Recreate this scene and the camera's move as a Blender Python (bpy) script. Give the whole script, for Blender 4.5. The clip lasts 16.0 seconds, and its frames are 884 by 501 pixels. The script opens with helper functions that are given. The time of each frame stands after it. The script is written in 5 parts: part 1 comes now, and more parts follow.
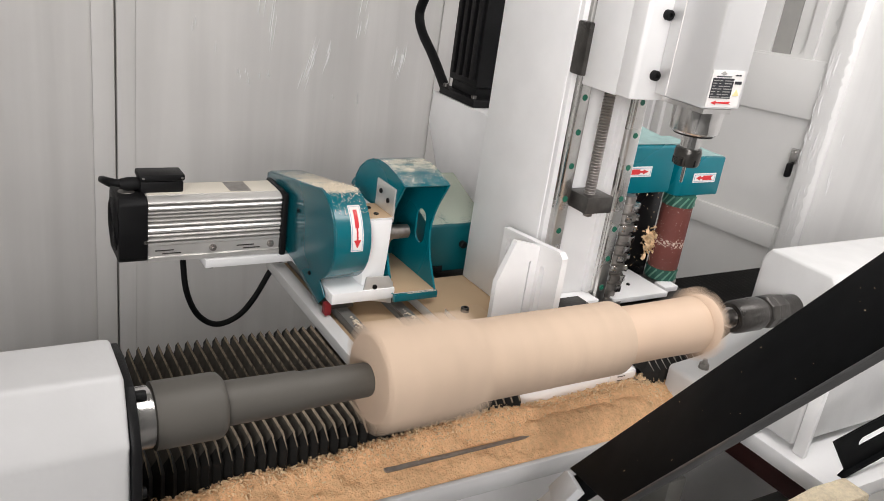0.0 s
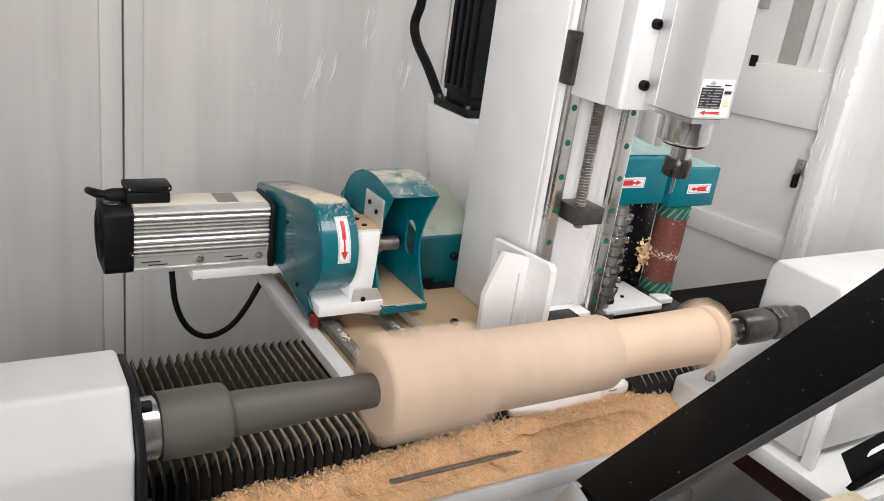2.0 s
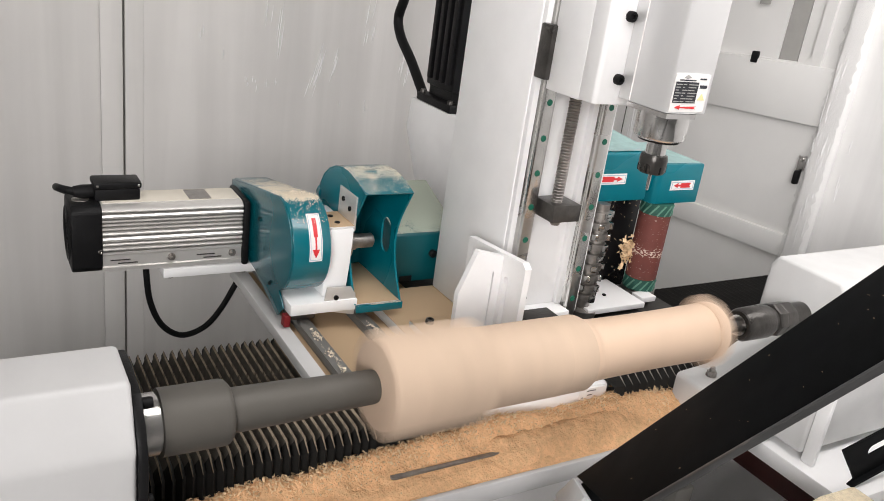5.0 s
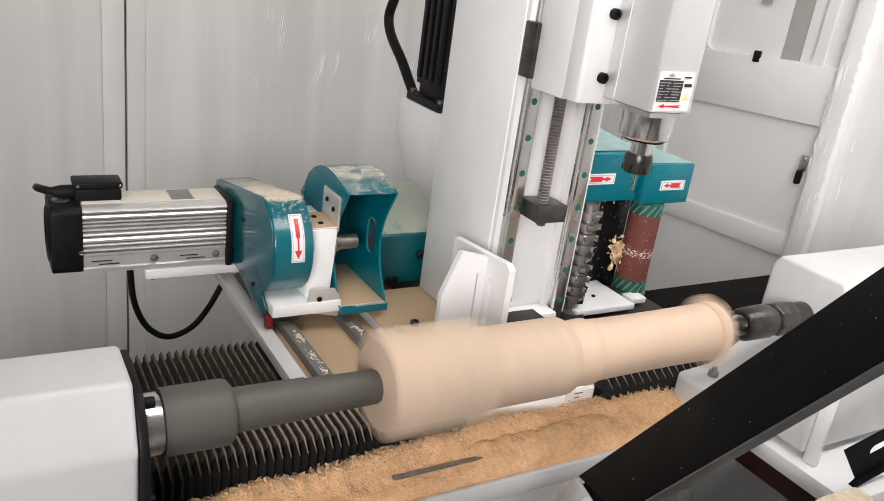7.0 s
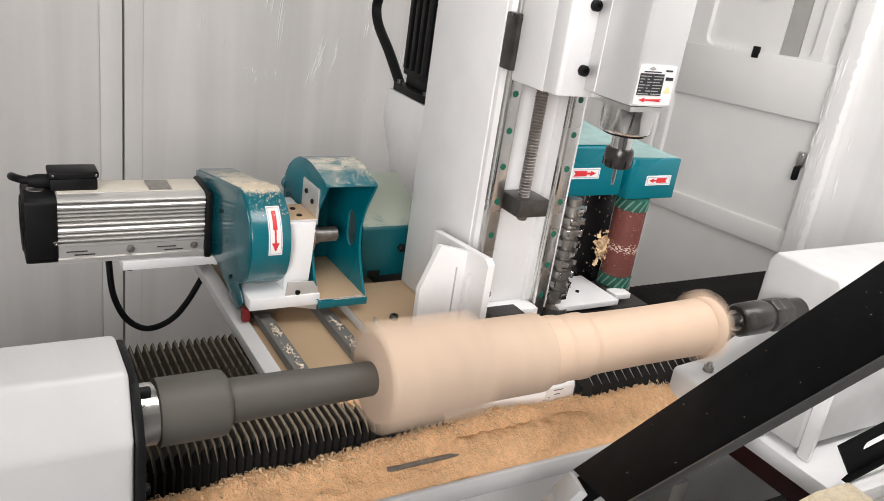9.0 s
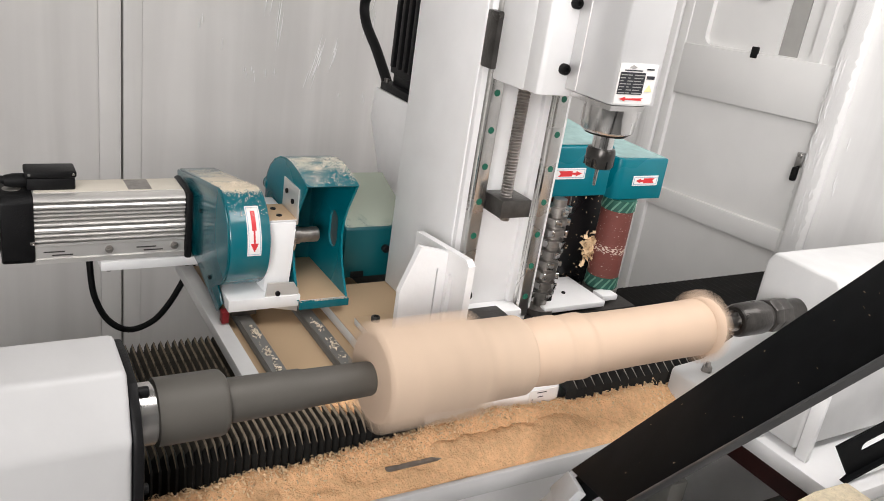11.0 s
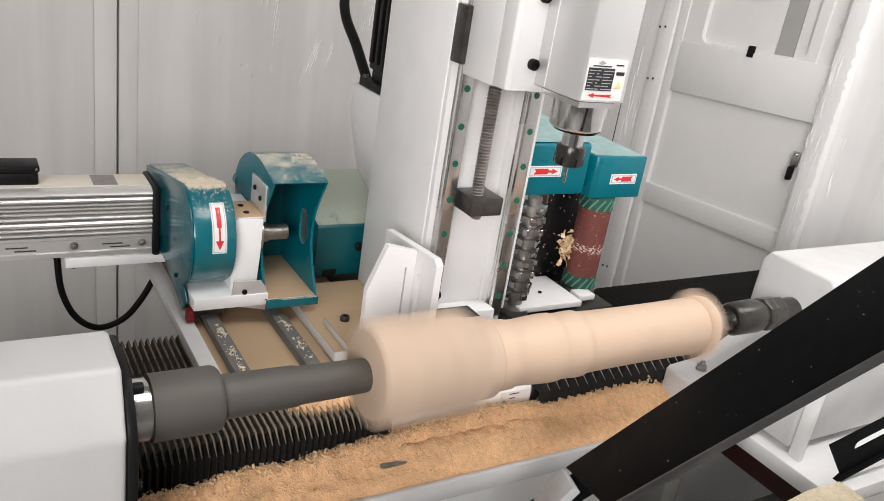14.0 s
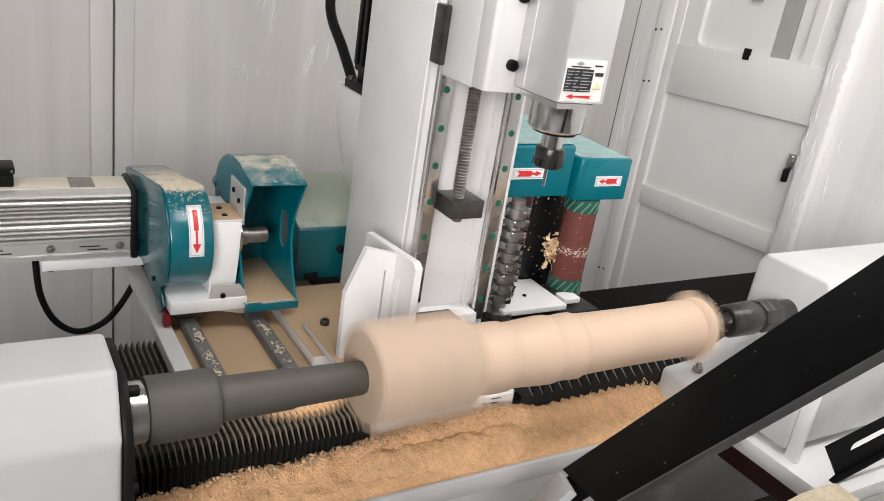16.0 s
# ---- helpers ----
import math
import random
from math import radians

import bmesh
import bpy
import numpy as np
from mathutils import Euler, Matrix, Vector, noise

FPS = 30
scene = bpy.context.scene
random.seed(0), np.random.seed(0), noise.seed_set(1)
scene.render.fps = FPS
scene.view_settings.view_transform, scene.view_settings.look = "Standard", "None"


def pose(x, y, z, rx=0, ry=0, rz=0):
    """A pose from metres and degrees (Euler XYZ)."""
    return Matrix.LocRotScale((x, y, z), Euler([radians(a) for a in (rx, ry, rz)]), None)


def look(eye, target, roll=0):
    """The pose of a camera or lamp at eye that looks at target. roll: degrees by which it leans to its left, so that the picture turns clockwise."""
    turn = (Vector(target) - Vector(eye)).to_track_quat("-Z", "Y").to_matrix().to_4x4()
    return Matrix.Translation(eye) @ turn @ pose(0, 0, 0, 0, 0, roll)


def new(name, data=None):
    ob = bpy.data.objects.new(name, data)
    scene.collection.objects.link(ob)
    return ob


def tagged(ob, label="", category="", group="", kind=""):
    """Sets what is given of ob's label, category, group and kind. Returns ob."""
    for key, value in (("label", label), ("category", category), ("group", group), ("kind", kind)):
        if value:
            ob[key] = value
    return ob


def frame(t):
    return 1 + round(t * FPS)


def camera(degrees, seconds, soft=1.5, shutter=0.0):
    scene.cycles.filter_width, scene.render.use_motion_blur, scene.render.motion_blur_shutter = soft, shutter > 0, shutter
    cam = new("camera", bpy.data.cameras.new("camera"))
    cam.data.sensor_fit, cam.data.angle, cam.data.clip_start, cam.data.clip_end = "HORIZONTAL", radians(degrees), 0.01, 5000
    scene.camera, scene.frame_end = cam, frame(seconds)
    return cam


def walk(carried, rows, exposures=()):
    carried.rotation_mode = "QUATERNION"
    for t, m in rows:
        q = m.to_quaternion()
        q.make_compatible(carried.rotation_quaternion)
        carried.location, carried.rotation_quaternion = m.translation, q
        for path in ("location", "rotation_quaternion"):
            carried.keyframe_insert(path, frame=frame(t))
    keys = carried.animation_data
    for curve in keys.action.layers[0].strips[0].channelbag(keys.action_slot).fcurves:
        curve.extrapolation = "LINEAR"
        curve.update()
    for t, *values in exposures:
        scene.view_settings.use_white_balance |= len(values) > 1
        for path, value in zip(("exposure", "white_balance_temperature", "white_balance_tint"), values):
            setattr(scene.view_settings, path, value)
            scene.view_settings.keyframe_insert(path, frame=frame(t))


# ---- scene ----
from mathutils import geometry

cam = camera(57.24, 16.0, soft=0.7, shutter=1.0)
PATH = [
    (0, pose(-0.155, -0.819, 1.653, 68.668, -7.611, -29.839)),
    (0.5, pose(-0.155, -0.819, 1.653, 68.881, -7.853, -29.765)),
    (1, pose(-0.155, -0.819, 1.653, 69.012, -7.709, -29.679)),
    (1.5, pose(-0.155, -0.819, 1.653, 69.143, -7.470, -29.483)),
    (2, pose(-0.155, -0.819, 1.653, 69.375, -7.509, -29.441)),
    (2.5, pose(-0.155, -0.819, 1.653, 69.092, -7.740, -29.479)),
    (3, pose(-0.155, -0.819, 1.653, 69.204, -7.523, -29.486)),
    (3.5, pose(-0.155, -0.819, 1.653, 69.251, -7.491, -29.402)),
    (4, pose(-0.155, -0.819, 1.653, 69.104, -7.552, -29.472)),
    (6.5, pose(-0.155, -0.819, 1.653, 69.119, -7.371, -29.218)),
    (7, pose(-0.155, -0.819, 1.653, 69.086, -7.435, -29.273)),
    (7.5, pose(-0.155, -0.819, 1.653, 68.597, -8.116, -29.390)),
    (8, pose(-0.155, -0.819, 1.653, 68.294, -8.220, -29.335)),
    (8.5, pose(-0.155, -0.819, 1.653, 68.439, -8.116, -29.346)),
    (9, pose(-0.155, -0.819, 1.653, 68.584, -8.008, -29.283)),
    (11.5, pose(-0.155, -0.819, 1.653, 68.567, -8.147, -29.346)),
    (12, pose(-0.155, -0.819, 1.653, 68.470, -8.226, -29.334)),
    (12.5, pose(-0.155, -0.819, 1.653, 68.422, -8.306, -29.451)),
    (13, pose(-0.155, -0.819, 1.653, 68.393, -8.367, -29.393)),
    (13.5, pose(-0.155, -0.819, 1.653, 68.243, -8.517, -29.533)),
    (14, pose(-0.155, -0.819, 1.653, 68.422, -8.498, -29.515)),
    (14.5, pose(-0.155, -0.819, 1.653, 68.514, -8.399, -29.493)),
    (15, pose(-0.155, -0.819, 1.653, 68.486, -8.526, -29.675)),
    (15.5, pose(-0.155, -0.819, 1.653, 68.474, -8.534, -29.700)),
    (16, pose(-0.155, -0.819, 1.653, 68.614, -8.569, -29.755)),
]

SLIDE = [ (0, -0.0000), (0.5, 0.0084), (1, 0.0168), (1.5, 0.0270), (2, 0.0352), (2.5, 0.0429), (3, 0.0529), (3.5, 0.0620), (4, 0.0705), (6.5, 0.1158), (7, 0.1233), (7.5, 0.1304), (8, 0.1389), (8.5, 0.1482), (9, 0.1571), (11.5, 0.1994), (12, 0.2088), (12.5, 0.2170), (13, 0.2255), (13.5, 0.2325), (14, 0.2394), (14.5, 0.2474), (15, 0.2543), (15.5, 0.2621), (16, 0.2696) ]

walk(cam, PATH, exposures=[(0, -1.0), (3.5, -0.88), (7, -0.92), (8, -0.86), (9, -0.86), (12.5, -0.91), (16, -0.98)])

AX = 1.10          # height of the turning axis; it runs along x at y = 0

# ---- light ----
world = bpy.data.worlds.new("workshop_sky")
scene.world = world
world.use_nodes = True
wn = world.node_tree
sky = wn.nodes.new("ShaderNodeTexSky")
sky.sky_type, sky.sun_disc = "NISHITA", False
sky.sun_elevation, sky.sun_rotation = radians(45), radians(200)
wn.links.new(sky.outputs[0], wn.nodes["Background"].inputs[0])
wn.nodes["Background"].inputs[1].default_value = 0.12


def area(name, m, sx, sy, watts, color):
    l = bpy.data.lights.new(name, "AREA")
    l.shape, l.size, l.size_y, l.energy, l.color = "RECTANGLE", sx, sy, watts, color
    ob = new(name, l)
    ob.matrix_basis = m
    return ob


# Two added lamps with no known source: one overhead, one from front left.
area("ceiling_light_strip", look((1.0, -0.3, 2.35), (1.05, 0.9, 1.45)), 1.9, 0.6, 46, (1.0, 0.962, 0.952))
area("window_light", look((-2.55, -3.4, 2.45), (0.9, 0.4, 1.5)), 2.4, 1.5, 395, (1.0, 0.962, 0.952))


# ---- materials ----
def mat(name, color, rough=0.5, metal=0.0, var=0.08, scale=30.0, bump=0.0, bscale=200.0, spec=0.5, coat=0.0, dust=0.0, dust_color=(0.62, 0.47, 0.29), rvar=0.1, island=0.0):
    m = bpy.data.materials.new(name)
    m.use_nodes = True
    nt = m.node_tree
    b = nt.nodes["Principled BSDF"]
    L = nt.links.new
    b.inputs["Metallic"].default_value = metal
    b.inputs["Specular IOR Level"].default_value = spec
    b.inputs["Coat Weight"].default_value = coat
    b.inputs["Coat Roughness"].default_value = 0.12
    tc = nt.nodes.new("ShaderNodeTexCoord")
    n1 = nt.nodes.new("ShaderNodeTexNoise")
    n1.inputs["Scale"].default_value, n1.inputs["Detail"].default_value = scale, 6
    n2 = nt.nodes.new("ShaderNodeTexNoise")
    n2.inputs["Scale"].default_value, n2.inputs["Detail"].default_value = scale * 0.15, 3
    L(tc.outputs["Object"], n1.inputs["Vector"])
    L(tc.outputs["Object"], n2.inputs["Vector"])
    add = nt.nodes.new("ShaderNodeMath")
    add.operation = "ADD"
    L(n1.outputs["Fac"], add.inputs[0])
    L(n2.outputs["Fac"], add.inputs[1])
    mr = nt.nodes.new("ShaderNodeMapRange")
    mr.inputs["From Min"].default_value, mr.inputs["From Max"].default_value = 0.7, 1.3
    mr.inputs["To Min"].default_value, mr.inputs["To Max"].default_value = 1 - var, 1 + var
    L(add.outputs[0], mr.inputs["Value"])
    vm = nt.nodes.new("ShaderNodeVectorMath")
    vm.operation = "SCALE"
    vm.inputs[0].default_value = color
    L(mr.outputs[0], vm.inputs["Scale"])
    col = vm.outputs[0]
    if dust > 0:
        geo = nt.nodes.new("ShaderNodeNewGeometry")
        sep = nt.nodes.new("ShaderNodeSeparateXYZ")
        L(geo.outputs["Normal"], sep.inputs[0])
        n3 = nt.nodes.new("ShaderNodeTexNoise")
        n3.inputs["Scale"].default_value, n3.inputs["Detail"].default_value = 560, 6
        L(tc.outputs["Object"], n3.inputs["Vector"])
        n4 = nt.nodes.new("ShaderNodeTexNoise")
        n4.inputs["Scale"].default_value, n4.inputs["Detail"].default_value = 28, 3
        L(tc.outputs["Object"], n4.inputs["Vector"])
        su = nt.nodes.new("ShaderNodeMath")
        su.operation = "MULTIPLY_ADD"
        L(n4.outputs["Fac"], su.inputs[0])
        su.inputs[1].default_value = 0.6
        L(n3.outputs["Fac"], su.inputs[2])
        s2 = nt.nodes.new("ShaderNodeMath")
        s2.operation = "MULTIPLY_ADD"
        L(sep.outputs["Z"], s2.inputs[0])
        s2.inputs[1].default_value = 3.5
        L(su.outputs[0], s2.inputs[2])
        th = nt.nodes.new("ShaderNodeMapRange")
        th.inputs["From Min"].default_value, th.inputs["From Max"].default_value = 0.80 + 3.5 * (1 - dust), 0.88 + 3.5 * (1 - dust)
        L(s2.outputs[0], th.inputs["Value"])
        mu = th
        mx = nt.nodes.new("ShaderNodeMix")
        mx.data_type = "RGBA"
        L(mu.outputs[0], mx.inputs["Factor"])
        L(col, mx.inputs[6])
        mx.inputs[7].default_value = (*dust_color, 1)
        col = mx.outputs[2]
        rm = nt.nodes.new("ShaderNodeMapRange")
        rm.inputs["To Min"].default_value, rm.inputs["To Max"].default_value = rough, 0.95
        L(mu.outputs[0], rm.inputs["Value"])
        L(rm.outputs[0], b.inputs["Roughness"])
    else:
        rm = nt.nodes.new("ShaderNodeMapRange")
        rm.inputs["From Min"].default_value, rm.inputs["From Max"].default_value = 0.3, 0.7
        rm.inputs["To Min"].default_value, rm.inputs["To Max"].default_value = max(0.02, rough - rvar), min(1, rough + rvar)
        L(n2.outputs["Fac"], rm.inputs["Value"])
        L(rm.outputs[0], b.inputs["Roughness"])
    if island > 0:
        g2 = nt.nodes.new("ShaderNodeNewGeometry")
        ir = nt.nodes.new("ShaderNodeMapRange")
        ir.inputs["To Min"].default_value, ir.inputs["To Max"].default_value = 1 - island, 1 + island
        L(g2.outputs["Random Per Island"], ir.inputs["Value"])
        v2 = nt.nodes.new("ShaderNodeVectorMath")
        v2.operation = "SCALE"
        L(col, v2.inputs[0])
        L(ir.outputs[0], v2.inputs["Scale"])
        col = v2.outputs[0]
    L(col, b.inputs["Base Color"])
    if bump > 0:
        nb = nt.nodes.new("ShaderNodeTexNoise")
        nb.inputs["Scale"].default_value, nb.inputs["Detail"].default_value = bscale, 5
        L(tc.outputs["Object"], nb.inputs["Vector"])
        bp = nt.nodes.new("ShaderNodeBump")
        bp.inputs["Strength"].default_value, bp.inputs["Distance"].default_value = 1.0, bump
        L(nb.outputs["Fac"], bp.inputs["Height"])
        L(bp.outputs[0], b.inputs["Normal"])
    return m


WHITE = mat("white_machine_paint", (0.88, 0.88, 0.88), 0.42, var=0.05, scale=12, bump=0.0005, bscale=60)
WHITEDUST = mat("white_paint_under_fine_dust", (0.78, 0.78, 0.775), 0.45, var=0.05, scale=14, dust=0.75, dust_color=(0.52, 0.375, 0.235))
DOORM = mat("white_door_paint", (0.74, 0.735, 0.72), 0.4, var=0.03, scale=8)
# Shade under the tray lip put into the apron's grey; also plain rail steel.
RAILANDSHADE = mat("rail_grey_and_apron_shade", (0.17, 0.168, 0.16), 0.5, var=0.15, scale=14)
ROOM = mat("bounce_cutting_wall_grey", (0.22, 0.22, 0.215), 0.6, var=0.1, scale=4)
# White darkened in the paint, to dim the over-lit headstock and tray lip.
DIMWHITE = mat("white_paint_dimmed", (0.57, 0.57, 0.57), 0.4, var=0.05, scale=12, bump=0.0005, bscale=60)
# Tailstock dimmed through its paint; the side beam is greyed with it.
TONEDWHITE = mat("white_paint_toned_down", (0.64, 0.64, 0.635), 0.45, var=0.07, scale=16, bump=0.0006, bscale=50)
BRACKET = mat("light_grey_bracket_paint", (0.48, 0.49, 0.50), 0.5, var=0.1, scale=30)
FLOOR = mat("grey_workshop_floor", (0.20, 0.20, 0.195), 0.6, var=0.2, scale=8)
TEAL = mat("teal_gloss_paint", (0.0, 0.128, 0.165), 0.25, var=0.08, scale=20, coat=0.5, dust=0.06, dust_color=(0.72, 0.63, 0.48))
TEALGUARD = mat("teal_paint_sprinkled", (0.0, 0.130, 0.168), 0.25, var=0.08, scale=20, coat=0.4, dust=0.014, dust_color=(0.74, 0.66, 0.52))
# Side plate of the belt cover, a darker teal than its shell.
TEALSIDE = mat("darker_glossy_teal_side", (0.0, 0.100, 0.128), 0.2, var=0.06, scale=20, coat=0.2, spec=0.4, rvar=0.02)
TEALCLEAN = mat("teal_gloss_paint_clean", (0.0, 0.150, 0.195), 0.28, var=0.06, scale=20, spec=0.35, coat=0.05)
BLACK = mat("black_plastic", (0.007, 0.007, 0.0075), 0.5, var=0.2, scale=60, spec=0.18, bump=0.0004, bscale=500, dust=0.0, dust_color=(0.2, 0.18, 0.15))
BLACKBAR = mat("black_painted_steel", (0.005, 0.0055, 0.006), 0.62, var=0.3, scale=40, spec=0.04)
BLACKCHIPS = mat("black_plate_with_chips", (0.008, 0.008, 0.009), 0.3, var=0.3, scale=40)
BELLOW = mat("black_bellows_cloth", (0.011, 0.0105, 0.0095), 0.65, var=0.3, scale=50, spec=0.3)
# Pale tick on the front corner of each fold beside the tailstock.
BELLOWEDGE = mat("pale_fold_corner_tick", (0.30, 0.28, 0.25), 0.7, var=0.5, scale=120)
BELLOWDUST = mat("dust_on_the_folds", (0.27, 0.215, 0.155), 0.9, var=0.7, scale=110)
# Lighter cloth tone for the left slope of each dusty fold.
BELLOWTOP = mat("lighter_bellows_slope", (0.085, 0.075, 0.062), 0.75, var=0.4, scale=70, spec=0.3)
STEEL = mat("ground_steel", (0.56, 0.55, 0.54), 0.22, 1.0, var=0.1, scale=60)
NOSE = mat("turned_spindle_steel", (0.80, 0.79, 0.78), 0.2, 1.0, var=0.1, scale=60)
RAIL = mat("ground_guide_rail_steel", (0.70, 0.69, 0.675), 0.24, 1.0, var=0.1, scale=60)
WORNSTEEL = mat("worn_steel", (0.34, 0.32, 0.30), 0.4, 0.9, var=0.25, scale=80, bump=0.0003, bscale=400)
DARKSTEEL = mat("dark_oily_steel", (0.085, 0.08, 0.075), 0.34, 0.7, var=0.35, scale=50, bump=0.0006, bscale=200)
OILY = mat("black_oily_steel", (0.022, 0.020, 0.018), 0.5, 0.0, var=0.4, scale=40, bump=0.0006, bscale=150, spec=0.3)
ALU = mat("brushed_aluminium", (0.72, 0.705, 0.68), 0.37, 0.6, rvar=0.04, var=0.03, scale=40, dust=0.0, dust_color=(0.62, 0.55, 0.45))
ALUPAINT = mat("silver_spindle_paint", (0.72, 0.72, 0.72), 0.35, 0.3, var=0.03, scale=20)
SAWDUST = mat("sawdust", (0.81, 0.505, 0.28), 0.95, var=0.16, scale=130, bump=0.0028, bscale=260, spec=0.1)
FLAKE = mat("wood_shavings", (0.74, 0.54, 0.335), 0.85, var=0.1, scale=60, spec=0.1, island=0.15)
PALECHIP = mat("pale_dry_chips", (0.80, 0.71, 0.58), 0.85, var=0.1, scale=60, spec=0.1, island=0.15)
GREY = mat("grey_drive_centre", (0.098, 0.091, 0.080), 0.6, 0.2, var=0.06, scale=30)
RED = mat("red_rubber", (0.20, 0.007, 0.010), 0.5)
OXIDE = mat("dark_red_primer", (0.035, 0.006, 0.005), 0.6, var=0.2)
GREENCAP = mat("green_plastic_cap", (0.01, 0.13, 0.08), 0.5, var=0.1)
GREENTAPE = mat("green_abrasive_backing", (0.015, 0.095, 0.07), 0.6, var=0.25, scale=90)
TAPE = mat("pale_green_tape", (0.12, 0.27, 0.20), 0.6)
REDBROWN = mat("brown_painted_strip", (0.13, 0.045, 0.035), 0.5, var=0.2)
STICKER = mat("white_sticker", (0.82, 0.80, 0.78), 0.4, var=0.03)
STICKBLUE = mat("blue_grey_sticker_edge", (0.28, 0.40, 0.52), 0.4)
ARROW = mat("red_sticker_ink", (0.62, 0.03, 0.035), 0.4)
INK = mat("black_sticker_ink", (0.02, 0.021, 0.028), 0.4)
YELLOW = mat("yellow_sticker_ink", (0.78, 0.70, 0.36), 0.4)
FOAM = mat("cream_chipped_board", (0.72, 0.62, 0.45), 0.9, var=0.15, scale=150, bump=0.003, bscale=220)
TEALFILM = mat("dark_teal_under_dust_film", (0.0, 0.075, 0.09), 0.4, var=0.1, scale=20, coat=0.2, dust=0.18, dust_color=(0.36, 0.40, 0.33))
TOPDUST = mat("pale_dusty_motor_top", (0.60, 0.58, 0.545), 0.5, var=0.06, scale=20, dust=0.3, dust_color=(0.72, 0.67, 0.58))
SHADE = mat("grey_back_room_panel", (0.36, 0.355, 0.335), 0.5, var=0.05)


def wood_mat():
    m = mat("pale_turned_wood", (0.648, 0.480, 0.352), 0.55, var=0.05, scale=25)
    return m


WOOD = wood_mat()
RAWWOOD = mat("rough_unturned_wood", (0.575, 0.437, 0.325), 0.75, var=0.12, scale=40, bump=0.001, bscale=120)


def abrasive_mat():
    m = mat("red_brown_abrasive_sleeve", (0.165, 0.046, 0.036), 0.75, var=0.12, scale=60, bump=0.0006, bscale=600)
    nt = m.node_tree
    b = nt.nodes["Principled BSDF"]
    old = b.inputs["Base Color"].links[0].from_socket
    L = nt.links.new
    tc = nt.nodes.new("ShaderNodeTexCoord")
    sep = nt.nodes.new("ShaderNodeSeparateXYZ")
    L(tc.outputs["Object"], sep.inputs[0])
    sub = nt.nodes.new("ShaderNodeMath")
    sub.operation = "SUBTRACT"
    L(sep.outputs["Z"], sub.inputs[0])
    sub.inputs[1].default_value = 0.112
    ab = nt.nodes.new("ShaderNodeMath")
    ab.operation = "ABSOLUTE"
    L(sub.outputs[0], ab.inputs[0])
    band = nt.nodes.new("ShaderNodeMapRange")
    band.inputs["From Min"].default_value, band.inputs["From Max"].default_value = 0.0, 0.016
    band.inputs["To Min"].default_value, band.inputs["To Max"].default_value = 0.10, -0.10
    L(ab.outputs[0], band.inputs["Value"])
    mp = nt.nodes.new("ShaderNodeMapping")
    mp.inputs["Scale"].default_value = (1, 1, 2.2)
    L(tc.outputs["Object"], mp.inputs["Vector"])
    n = nt.nodes.new("ShaderNodeTexNoise")
    n.inputs["Scale"].default_value, n.inputs["Detail"].default_value = 170, 3
    L(mp.outputs[0], n.inputs["Vector"])
    ad = nt.nodes.new("ShaderNodeMath")
    ad.operation = "ADD"
    L(n.outputs["Fac"], ad.inputs[0])
    L(band.outputs[0], ad.inputs[1])
    th = nt.nodes.new("ShaderNodeMapRange")
    th.inputs["From Min"].default_value, th.inputs["From Max"].default_value = 0.56, 0.62
    L(ad.outputs[0], th.inputs["Value"])
    mx = nt.nodes.new("ShaderNodeMix")
    mx.data_type = "RGBA"
    L(th.outputs[0], mx.inputs["Factor"])
    L(old, mx.inputs[6])
    mx.inputs[7].default_value = (0.62, 0.50, 0.42, 1)
    L(mx.outputs[2], b.inputs["Base Color"])
    return m


ABRASIVE = abrasive_mat()


